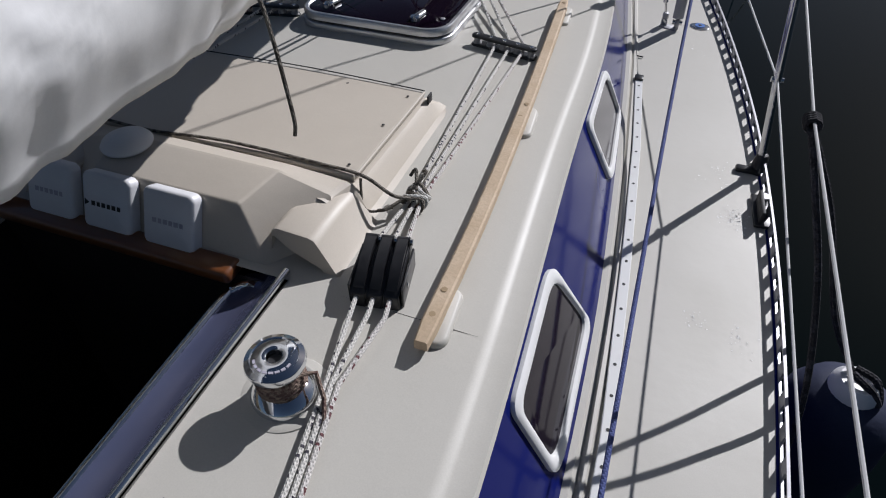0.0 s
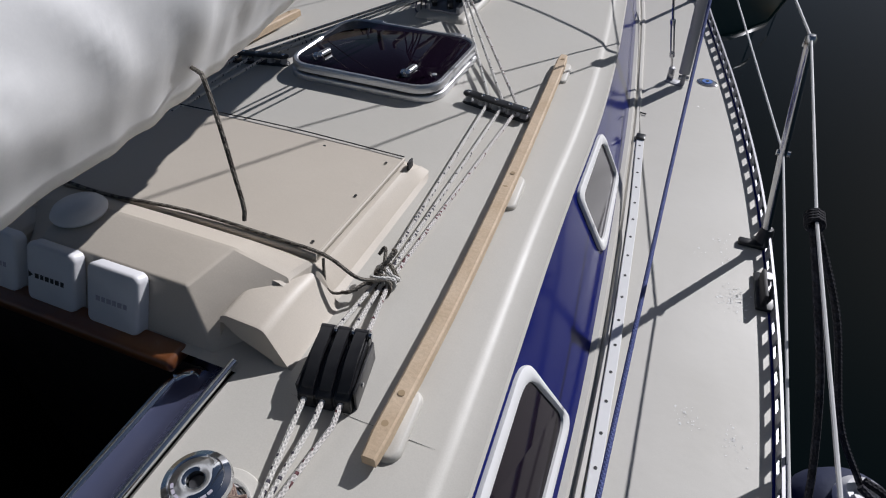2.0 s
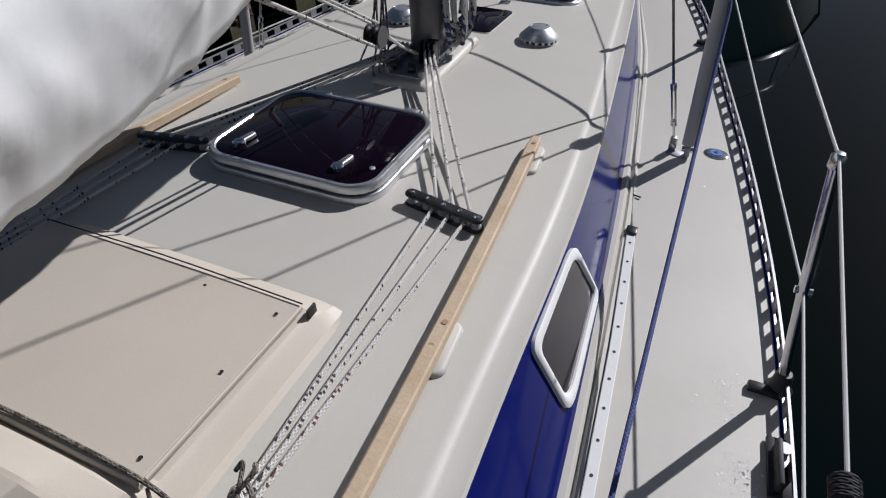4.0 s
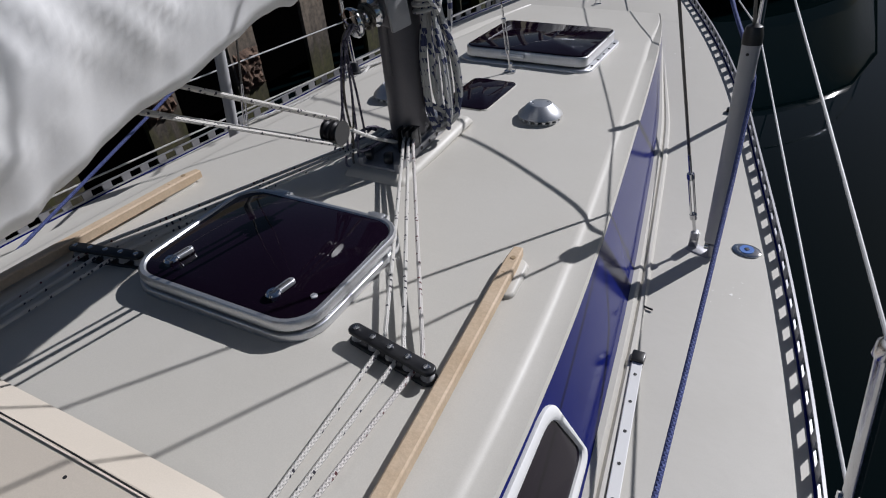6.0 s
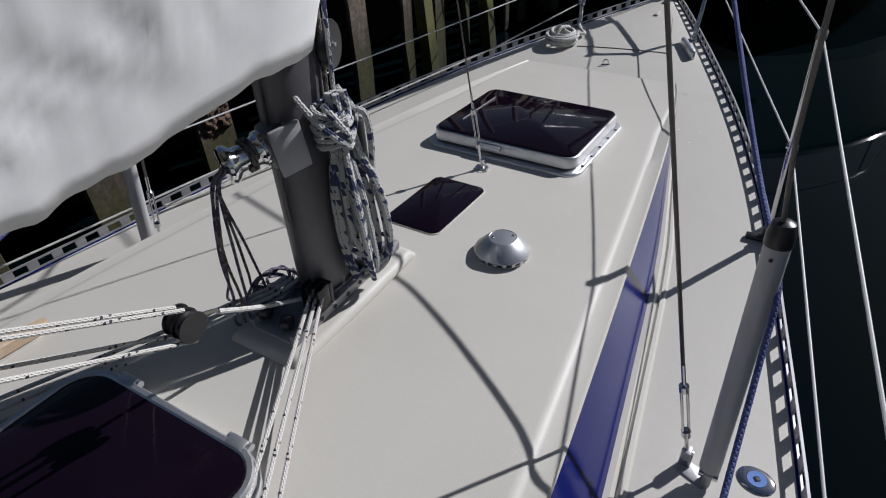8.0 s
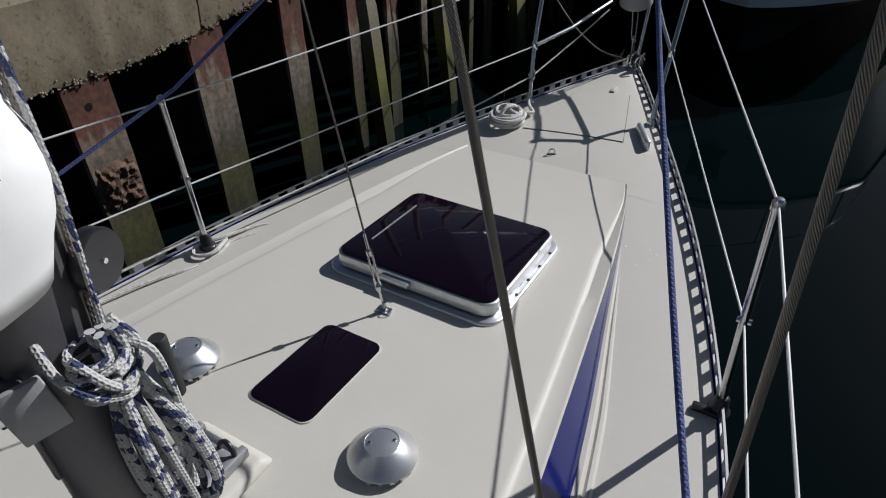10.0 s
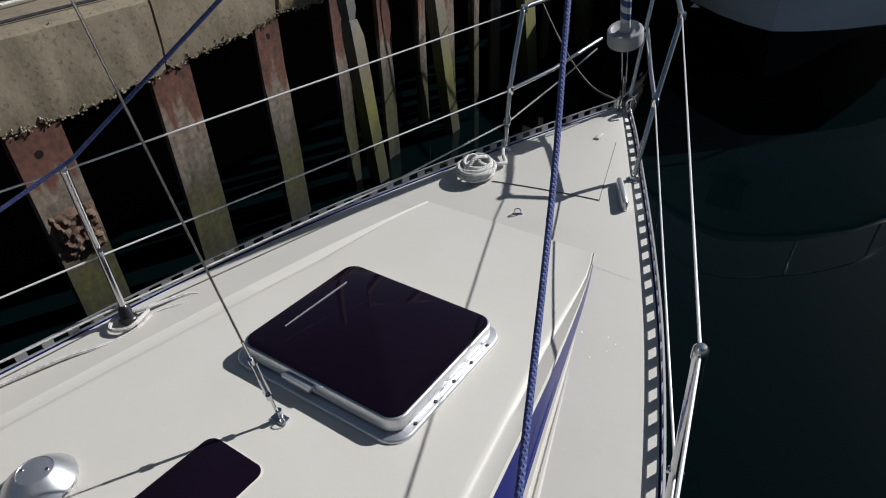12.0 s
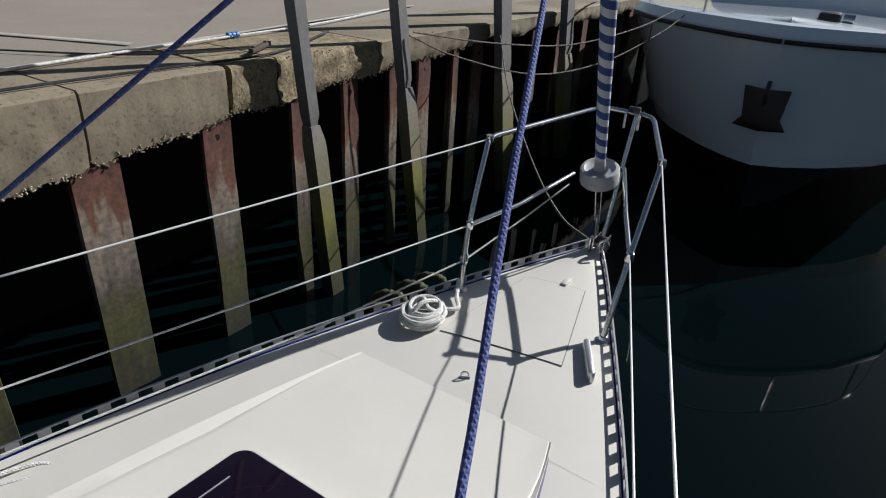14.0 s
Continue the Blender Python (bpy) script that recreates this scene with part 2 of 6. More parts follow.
foot_x = smooth_curve([(-4, 1.01), (-2.2, 1.015), (-1.4, 1.0), (-0.7, 0.944), (0.0, 0.875), (0.2, 0.855), (0.92, 0.757), (1.28, 0.705), (1.96, 0.565), (2.5, 0.462), (2.62, 0.43), (3, 0.3)])
brow_x = smooth_curve([(-4, 0.89), (-2.0, 0.88), (-1.0, 0.825), (-0.4, 0.813), (0.12, 0.773), (0.77, 0.70), (1.24, 0.645), (1.9, 0.56), (2.25, 0.505), (2.62, 0.428), (3, 0.3)])
roof_z = smooth_curve([(-4, 0.345), (-2.4, 0.335), (-1.8, 0.325), (-1, 0.305), (-0.5, 0.29), (0, 0.275), (0.66, 0.252), (1.0, 0.234), (1.34, 0.208), (1.5, 0.195), (2.0, 0.158), (2.62, 0.112), (3.2, 0.10)])


def deck_at(x, y):
    return deck_z(y) + 0.02 * max(0.0, 1 - (x / max(edge_x(y), 0.05)) ** 2) * min(max((y - 1.6) / 1.2, 0), 1)


def roof_at(x, y):
    return roof_z(y) - 0.012 * (x / 0.8) ** 2

# ---- water, quay and berth ----
WATER = mat("harbour_water", (0.001, 0.0035, 0.004), 0.012, tint=(0.0012, 0.0045, 0.0055), scale=0.6, bump=0.002, bump_scale=2.0, spec=0.17)
WATER.node_tree.nodes["Principled BSDF"].inputs["IOR"].default_value = 1.33
bm = bmesh.new()
grid([[(x, y, -1.05) for x in (-400, -60, -12, -2.2, 2, 12, 60, 400)] for y in (-400, -60, -10, 0, 10, 60, 400)], bm)
tagged(part("water", bm, WATER, smooth=0), "dark green still harbour water round the hull", "water", kind="structure")

CONCRETE = mat("quay_concrete", (0.225, 0.188, 0.128), 0.9, tint=(0.13, 0.108, 0.073), scale=1.6, amount=0.95, fine=0.10, fine_scale=50, bump=0.25, bump_scale=30, spots=0.5)
ROUGH_CONC = mat("broken_concrete", (0.27, 0.22, 0.13), 0.95, tint=(0.12, 0.095, 0.06), scale=14, amount=1.0, fine=0.3, fine_scale=60, bump=0.6, bump_scale=40, spots=0.8)
PAVING = mat("quay_paving", (0.25, 0.22, 0.18), 0.92, tint=(0.2, 0.175, 0.14), scale=1.2, amount=0.8, fine=0.10, fine_scale=80, bump=0.12, bump_scale=60, spots=0.18)
ROAD_PAINT = mat("worn_road_paint", (0.45, 0.43, 0.38), 0.85, tint=(0.25, 0.22, 0.18), scale=9, amount=0.9)


def tide_mat(name, stops, rough=0.85, wob=0.35, grain=(0.5, 1.35)):
    """Steel or timber in the tide: bands by height with ragged limits, streaks and scale."""
    m = mat(name, stops[0][1], rough, bump=0.14, bump_scale=30)
    n, l = m.node_tree.nodes, m.node_tree.links
    b = n["Principled BSDF"]
    co = n.new("ShaderNodeTexCoord")
    sep = n.new("ShaderNodeSeparateXYZ")
    l.new(co.outputs["Object"], sep.inputs[0])
    mp = n.new("ShaderNodeMapping")
    mp.inputs["Scale"].default_value = (14, 14, 2.2)
    l.new(co.outputs["Object"], mp.inputs[0])
    nz = n.new("ShaderNodeTexNoise")
    nz.inputs["Scale"].default_value, nz.inputs["Detail"].default_value = 1, 7
    l.new(mp.outputs[0], nz.inputs["Vector"])
    h = calc(n, l, "ADD", calc(n, l, "DIVIDE", calc(n, l, "ADD", sep.outputs[2], 1.1), 2.4), calc(n, l, "MULTIPLY", calc(n, l, "SUBTRACT", nz.outputs["Fac"], 0.5), wob))
    ramp = n.new("ShaderNodeValToRGB")
    els = ramp.color_ramp.elements
    els.remove(els[1])
    els[0].position, els[0].color = (stops[0][0] + 1.1) / 2.4, (*stops[0][1], 1)
    for z, c in stops[1:]:
        els.new((z + 1.1) / 2.4).color = (*c, 1)
    l.new(h, ramp.inputs[0])
    g = n.new("ShaderNodeTexNoise")
    g.inputs["Scale"].default_value, g.inputs["Detail"].default_value = 30, 6
    l.new(co.outputs["Object"], g.inputs["Vector"])
    mr = n.new("ShaderNodeMapRange")
    mr.inputs["From Min"].default_value, mr.inputs["From Max"].default_value = 0.3, 0.7
    mr.inputs["To Min"].default_value, mr.inputs["To Max"].default_value = grain
    l.new(g.outputs["Fac"], mr.inputs["Value"])
    mul = n.new("ShaderNodeMix")
    mul.data_type, mul.blend_type = "RGBA", "MULTIPLY"
    mul.inputs["Factor"].default_value = 1
    l.new(ramp.outputs["Color"], mul.inputs["A"])
    l.new(mr.outputs["Result"], mul.inputs["B"])
    l.new(mul.outputs["Result"], b.inputs["Base Color"])
    return m


PILE = tide_mat("rusted_sheet_pile", [(-1.05, (0.015, 0.015, 0.01)), (-0.6, (0.045, 0.045, 0.011)), (-0.42, (0.05, 0.044, 0.02)), (-0.28, (0.066, 0.055, 0.043)), (-0.14, (0.135, 0.11, 0.085)), (0.03, (0.17, 0.135, 0.102)), (0.12, (0.115, 0.047, 0.03)), (0.5, (0.068, 0.027, 0.018))], grain=(0.6, 1.3))
POST = tide_mat("weathered_timber", [(-1.05, (0.03, 0.03, 0.015)), (-0.6, (0.06, 0.065, 0.014)), (-0.35, (0.15, 0.145, 0.035)), (-0.05, (0.17, 0.15, 0.095)), (0.28, (0.20, 0.18, 0.135)), (0.4, (0.15, 0.145, 0.14)), (1.2, (0.17, 0.165, 0.16))], wob=0.15, grain=(0.85, 1.1))
# near-black paint for the shade behind the piles and in the lifting holes
PILE_SHADE = mat("painted_pile_shade", (0.012, 0.011, 0.010), 0.8, tint=(0.02, 0.015, 0.012), scale=5, amount=1, bump=0.1, spec=0.1)

quay = thing("quay_wall", "concrete quay on rusted steel sheet piles", "quay wall", kind="structure")
QX = -2.25
cap_low = curve([(-10, 0.33), (2.27, 0.345), (3.6, 0.47), (4.9, 0.55), (6.8, 0.62), (20, 0.62)])


def ragged(y, k=1.0):
    return k * (0.028 * noise.noise((y * 3.1, 0, 0)) + 0.02 * noise.noise((y * 13, 4, 0)) + 0.014 * noise.noise((y * 40, 9, 0)))


def cap_block(y0, y1, rough, mtl, name, lab):
    """A length of the concrete capping beam with a broken lower edge."""
    rows = []
    n = max(4, int((y1 - y0) / 0.04))
    for i in range(n + 1):
        y = y0 + (y1 - y0) * i / n
        lo = cap_low(y) + ragged(y, 1.6)
        top = 0.805 + 0.006 * noise.noise((y * 2, 7, 3))
        row = [(-3.6, y, lo + 0.02), (QX - 0.1, y, lo)]
        for k in range(7):
            f = k / 6
            z = lo + 0.015 + (top - 0.03 - lo) * f
            dx = rough * noise.noise((y * 9, z * 9, 2)) + 0.6 * rough * noise.noise((y * 30, z * 30, 5)) - 0.02 * (1 - f) ** 6
            row.append((QX + dx, y, z))
        row += [(QX - 0.022, y, top), (QX - 0.5, y, top + 0.002), (-3.0, y, top + 0.004)]
        rows.append(row)
    own = grid(rows)
    for r in (rows[0], rows[-1]):
        own.faces.new([own.verts.new(q) for q in r])
    return part(name, own, mtl, quay, lab, smooth=35)


cap_block(-14, -0.6, 0.012, CONCRETE, "capping_beam", "stained concrete capping beam")
cap_block(-0.58, 2.72, 0.012, CONCRETE, "capping_beam", "stained concrete capping beam")
cap_block(2.735, 3.615, 0.01, CONCRETE, "capping_beam", "stained concrete capping beam")
cap_block(3.655, 4.02, 0.024, ROUGH_CONC, "capping_beam", "broken rough-aggregate concrete beam")
cap_block(4.035, 5.06, 0.03, ROUGH_CONC, "capping_beam", "broken rough-aggregate concrete beam")
cap_block(5.08, 18, 0.014, CONCRETE, "capping_beam", "stained concrete capping beam")
bm = grid([[(-60, y, 0.83), (-20, y, 0.82), (-6, y, 0.815), (-2.98, y, 0.808)] for y in (-14, -6, 0, 4, 8, 18, 60)])
part("quay_paving", bm, PAVING, quay, "brown worn concrete paving", smooth=0)
bm = grid([[(-60, y, -1.5), (-60, y, 0.8)] for y in (-14, 60)])
grid([[(x, 60, -1.5), (x, 60, 0.8)] for x in (-60, -3)], bm)
part("quay_back", bm, CONCRETE, quay, smooth=0)


def stripe(p0, p1, w, mtl, name, lab, z=0.0135):
    """A flat painted or laid strip on the paving."""
    a, b = Vector((*p0, 0)), Vector((*p1, 0))
    s = (b - a).normalized().cross(Vector((0, 0, 1))) * w / 2
    own = bmesh.new()
    n = 24
    rows = []
    for i in range(n + 1):
        q = a + (b - a) * i / n
        k = 1 + 0.25 * noise.noise((q.x * 4, q.y * 4, 1))
        rows.append([(q.x - s.x * k, q.y - s.y * k, 0.805 + z), (q.x + s.x * k, q.y + s.y * k, 0.805 + z)])
    return part(name, grid(rows, own), mtl, quay, lab, smooth=0)


stripe((-2.86, 2.6), (-3.45, 7.2), 0.05, ROAD_PAINT, "painted_line", "worn pale painted line", z=0.02)
stripe((-4.6, 2.9), (-3.15, 3.6), 0.05, ROAD_PAINT, "painted_line", "worn pale painted line", z=0.02)
stripe((-6, 6.0), (-4.5, 13), 0.08, ROAD_PAINT, "painted_line", "worn pale painted line", z=0.02)

# steel sheet piles: front pans with short returns, near-black sheet behind for shade
spans = [(2.60, 2.90), (3.41, 3.65), (4.14, 4.30), (4.68, 4.87), (5.25, 5.38), (5.66, 5.87), (6.22, 6.34), (6.61, 6.80), (7.2, 7.4), (7.9, 8.1), (8.6, 8.8), (9.4, 9.6), (10.3, 10.5), (11.3, 11.5), (12.4, 12.6)]
spans = [(1.765 - 0.8 * k, 2.07 - 0.8 * k) for k in range(18, -1, -1)] + spans


def sheet_pile(y0, y1):
    own = bmesh.new()
    zt = cap_low((y0 + y1) / 2) + 0.03
    zs = [zt - (zt + 2.0) * i / 14 for i in range(15)]
    rows = []
    for z in zs:
        w = 0.012 * noise.noise((y0 * 5, z * 3, 1))
        rows.append([(QX - 0.13, y0 + 0.09, z), (QX - 0.05, y0 + 0.004, z), (QX - 0.03 + w, y0 + 0.014, z), (QX - 0.03 - w, (y0 + y1) / 2, z), (QX - 0.03 + w, y1 - 0.014, z), (QX - 0.05, y1 - 0.004, z), (QX - 0.13, y1 - 0.06, z)])
    return part("sheet_pile", grid(rows, own), PILE, quay, smooth=30)


for (y0, y1) in spans:
    sheet_pile(y0, y1)
# flat sheet painted near-black for the shade in the gaps between piles
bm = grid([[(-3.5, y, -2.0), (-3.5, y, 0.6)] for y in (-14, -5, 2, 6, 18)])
part("pile_shade_sheet", bm, PILE_SHADE, quay, "near-black sheet standing in for the shade between the piles", smooth=0)

# lifting holes in the pile heads
for y, z in ((2.66, 0.24), (3.525, 0.385), (4.77, 0.46), (5.77, 0.5), (6.7, 0.52), (1.9, 0.22), (1.1, 0.2)):
    part("lifting_hole", lathe([(0.02, 0), (0.022, 0.004)], 14, m=pose(QX - 0.034, y, z, 0, 90, 0)), PILE_SHADE, quay)


RUSTCAKE = mat("flaking_rust_scale", (0.13, 0.078, 0.05), 0.95, tint=(0.04, 0.022, 0.015), scale=16, amount=1.0, fine=0.35, fine_scale=70, bump=0.5, bump_scale=40, spots=0.8)
for y0, y1, z0, z1 in ((1.775, 2.06, -0.42, -0.10), (0.975, 1.25, -0.3, 0.02)):
    rows = []
    for i in range(23):
        row = []
        for j in range(23):
            f, g = i / 22, j / 22
            y, z = y0 + (y1 - y0) * f + 0.02 * noise.noise((g * 4, y0, 1)), z0 + (z1 - z0) * g + 0.04 * noise.noise((f * 3, y0, 2))
            edge = min(1.0, 6 * min(f, 1 - f, g, 1 - g))
            row.append((QX - 0.045 + edge * (0.034 + 0.05 * abs(noise.noise((y * 14, z * 11, 3))) + 0.03 * noise.noise((y * 33, z * 30, 6))), y, z))
        rows.append(row)
    part("rust_scale", grid(rows), RUSTCAKE, quay, "thick flaking brown rust on the pile", smooth=25)

STONES = mat("exposed_aggregate", (0.34, 0.29, 0.2), 0.9, tint=(0.16, 0.13, 0.09), scale=30, amount=1.0, fine=0.2)
rnd = random.Random(12)
bm = bmesh.new()
for k in range(900):
    y = rnd.uniform(1.2, 6.5)
    up = rnd.random() < 0.3
    z = (0.79 + rnd.gauss(0, 0.008)) if up else cap_low(y) + ragged(y, 1.6) + abs(rnd.gauss(0, 0.022)) + 0.004
    r = rnd.uniform(0.004, 0.0105) * (0.6 if up else 1.0)
    c = Vector((QX - 0.014 + (0.006 if 3.655 < y < 5.06 else 0.0), y, z))
    v = [bm.verts.new(c + Vector(d) * r * rnd.uniform(0.6, 1.3)) for d in ((1, 0, 0), (-1, 0, 0), (0, 1, 0), (0, -1, 0), (0, 0, 1), (0, 0, -1))]
    for q in ((0, 2, 4), (2, 1, 4), (1, 3, 4), (3, 0, 4), (2, 0, 5), (1, 2, 5), (3, 1, 5), (0, 3, 5)):
        bm.faces.new([v[i] for i in q])
part("aggregate", bm, STONES, quay, "pale stones showing in the broken concrete edge", smooth=0)["kind"] = "stuff"


def timber_post(y_top, lean, w, z0=-1.6, z1=2.2, kink=0.33, x=-2.09):
    """A fender post: a grey timber above, a thicker weed-grown length below."""
    t = thing("fender_post", "weathered grey timber fender post, green with weed below", "timber post", "fender posts on the quay")
    for name, a, b, grow in (("upper_timber", kink - 0.02, z1, 0.0), ("lower_timber", z0, kink + 0.02, 0.018)):
        rows = []
        n = 16
        for i in range(n + 1):
            z = a + (b - a) * i / n
            y = y_top - lean * (z - 1.19)
            g = grow + 0.006 * noise.noise((z * 5, y_top, 0)) - (0.02 if i in (0, n) else 0)
            rows.append([(x + g, y - g, z), (x + g, y + w / 2, z + 0.004), (x + g, y + w + g, z), (x - 0.09, y + w + g, z), (x - 0.10, y + w / 2, z), (x - 0.09, y - g, z)])
        own = grid(rows, closed=True)
        own.faces.new([own.verts.new(q) for q in rows[0]])
        own.faces.new([own.verts.new(q) for q in rows[-1]])
        part(name, own, POST, t, smooth=30)
    return t


timber_post(4.05, 0.115, 0.09)
timber_post(5.09, 0.175, 0.10, kink=0.42)
timber_post(6.7, 0.2, 0.2, kink=0.3)
timber_post(8.3, 0.2, 0.2, kink=0.3)

WEED = mat("wet_green_weed", (0.035, 0.042, 0.012), 0.7, tint=(0.07, 0.06, 0.03), scale=18, amount=0.9, fine=0.3, fine_scale=90, bump=0.5, bump_scale=40)
for x, y, r in ((-1.45, 4.70, 0.035), (-1.49, 4.50, 0.04), (-1.53, 4.28, 0.042), (-1.50, 4.10, 0.036)):
    pts = [(x - 0.16, y - 0.03, -1.02), (x - 0.08, y, -0.88), (x, y + 0.02, -0.84), (x + 0.08, y + 0.045, -0.845), (x + 0.13, y + 0.05, -0.89), (x + 0.16, y + 0.05, -1.12)]
    tagged(part("sunken_timber", tube(pts, [r * (0.8 + 0.4 * ((k * 7) % 5) / 5) for k in range(21)], 10, 4), WEED), "weed-covered timber showing at the waterline", "timber", "sunken timbers")

# ---- the yacht: deck, coachroof, hull ----
yacht = thing("sailing_yacht_hull", "blue and cream sailing yacht moored at a quay", "sailing yacht", kind="structure")
Y0, YM, Y1 = -4.6, 2.62, 4.13


def ys(a, b, step):
    n = max(1, round((b - a) / step))
    return [a + (b - a) * i / n for i in range(n + 1)]


bm = bmesh.new()
for s in (1, -1):
    grid([[(s * (foot_x(y) - 0.02 + (edge_x(y) - foot_x(y) + 0.02) * k / 8), y, deck_at(foot_x(y) + (edge_x(y) - foot_x(y)) * k / 8, y)) for k in range(9)] for y in ys(Y0, YM, 0.08)], bm)
grid([[(edge_x(y) * k / 10, y, deck_at(edge_x(y) * k / 10, y)) for k in range(-10, 11)] for y in ys(YM - 0.02, Y1, 0.06)], bm)
bmesh.ops.remove_doubles(bm, verts=bm.verts, dist=0.0005)
deck = part("deck", bm, GEL, yacht, "cream-grey painted side decks and foredeck", smooth=30)


def brow_z(y):
    return max(roof_z(y) - 0.024 * min(1, max(0, (2.62 - y) / 2.0)), deck_z(y) + 0.006)


def roof_row(y, x_from, x_to):
    b = brow_x(y)
    fade = min(1, max(0.15, (2.62 - y) / 0.6))
    right = [(b, brow_z(y)), (b - 0.006 * fade, brow_z(y) + 0.010 * fade), (b - 0.05 * fade, roof_at(b, y) - 0.0045 * fade), (b - 0.06 * fade, roof_at(b, y) - 0.0015 * fade), (b - 0.066 * fade, roof_at(b - 0.06, y)), (b - 0.08 * fade, roof_at(b - 0.08, y))]
    full = [(-x, z) for x, z in right]
    xs = [(-b + 0.12 * fade) + (2 * b - 0.24 * fade) * k / 12 for k in range(13)]
    full += [(x, roof_at(x, y)) for x in xs] + right[::-1]
    lift = lambda x, z: max(z, deck_at(x, y) + 0.003) if y > 2.3 else z
    keep = [(x, y, lift(x, z)) for x, z in full if x_from - 1e-6 <= x <= x_to + 1e-6]
    return keep


bm = bmesh.new()
grid([roof_row(y, -9, 9) for y in ys(-1.74, 2.66, 0.08)], bm)
for s in (1, -1):
    x_in = 0.335 if s > 0 else 0.50
    rows = []
    for y in ys(-3.3, -1.74, 0.1):
        b = brow_x(y)
        pts = [(x_in, -0.1), (x_in, roof_at(x_in, y) - 0.012), (x_in + 0.012, roof_at(x_in, y))] + [(x_in + 0.02 + (b - 0.1 - x_in) * k / 6, roof_at(x_in + (b - x_in) * k / 6, y)) for k in range(1, 6)]
        pts += [(b - 0.08, roof_at(b - 0.08, y)), (b - 0.066, roof_at(b - 0.06, y)), (b - 0.06, roof_at(b, y) - 0.0015), (b - 0.05, roof_at(b, y) - 0.0045), (b - 0.006, brow_z(y) + 0.010), (b, brow_z(y))]
        rows.append([(s * x, y, z) for x, z in pts])
    grid(rows, bm)
bmesh.ops.remove_doubles(bm, verts=bm.verts, dist=0.0005)
part("coachroof", bm, GEL, yacht, "cream painted coachroof", smooth=30)
for s in (1, -1):
    bm = bmesh.new()
    grid([[(s * (foot_x(y) + (brow_x(y) - foot_x(y)) * k / 3), y, deck_z(y) + 0.02 * min(1, (2.62 - y) / 1.2) + (brow_z(y) - deck_z(y) - 0.02 * min(1, (2.62 - y) / 1.2)) * k / 3) for k in range(4)] for y in ys(-3.3, 2.60, 0.08)], bm)
    part("cabin_side", bm, BLUE, yacht, "glossy dark blue cabin side", smooth=30)
for s in (1, -1):
    bm = bmesh.new()
    grid([[(s * (foot_x(y) + o), y, deck_z(y) + h * min(1, max(0.05, (2.6 - y) / 1.5))) for o, h in [(o * min(1, max(0.2, (2.6 - y) / 1.2)), h) for o, h in ((-0.004, 0.024), (0.014, 0.024), (0.022, 0.016), (0.026, 0.004), (0.034, 0.012), (0.044, 0.011), (0.052, 0.0))]] for y in ys(-3.3, 2.6, 0.08)], bm)
    part("cabin_side_moulding", bm, GEL, yacht, "moulded cream ledge along the cabin side", smooth=30)
# well faces in near-black brown, the unlit cabin's shade painted in
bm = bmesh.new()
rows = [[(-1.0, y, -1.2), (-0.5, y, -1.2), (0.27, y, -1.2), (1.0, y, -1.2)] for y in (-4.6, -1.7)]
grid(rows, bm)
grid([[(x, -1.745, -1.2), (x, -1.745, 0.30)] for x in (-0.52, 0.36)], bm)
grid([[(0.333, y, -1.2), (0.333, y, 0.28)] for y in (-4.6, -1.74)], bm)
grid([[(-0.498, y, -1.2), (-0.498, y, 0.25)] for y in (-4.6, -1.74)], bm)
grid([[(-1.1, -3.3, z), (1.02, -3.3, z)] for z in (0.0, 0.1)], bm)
part("companionway", bm, SHADE, yacht, "companionway opening with its inner shade painted near-black", smooth=0)
for s in (1, -1):
    bm = bmesh.new()
    grid([[(s * (edge_x(y) + 0.012), y, deck_z(y) - 0.012), (s * (edge_x(y) + 0.014), y, deck_z(y) - 0.05), (s * (edge_x(y) * 0.99), y, -0.4), (s * edge_x(y) * 0.9, y - 0.12, -0.8), (s * edge_x(y) * 0.72, y - 0.35, -1.3)] for y in ys(Y0, Y1 + 0.02, 0.1)], bm)
    part("topsides", bm, BLUE, yacht, "dark blue hull side", smooth=40)
for s in (1, -1):
    bm = bmesh.new()
    grid([[(s * (edge_x(y) - 0.002), y, deck_z(y) - 0.002), (s * (edge_x(y) + 0.001), y, deck_z(y) + 0.003), (s * (edge_x(y) + 0.0115), y, deck_z(y) + 0.003), (s * (edge_x(y) + 0.014), y, deck_z(y) - 0.014)] for y in ys(Y0, Y1, 0.06)], bm)
    part("rail_flange", bm, BLUE, yacht, "dark blue gunwale strip under the toe rail", smooth=30)


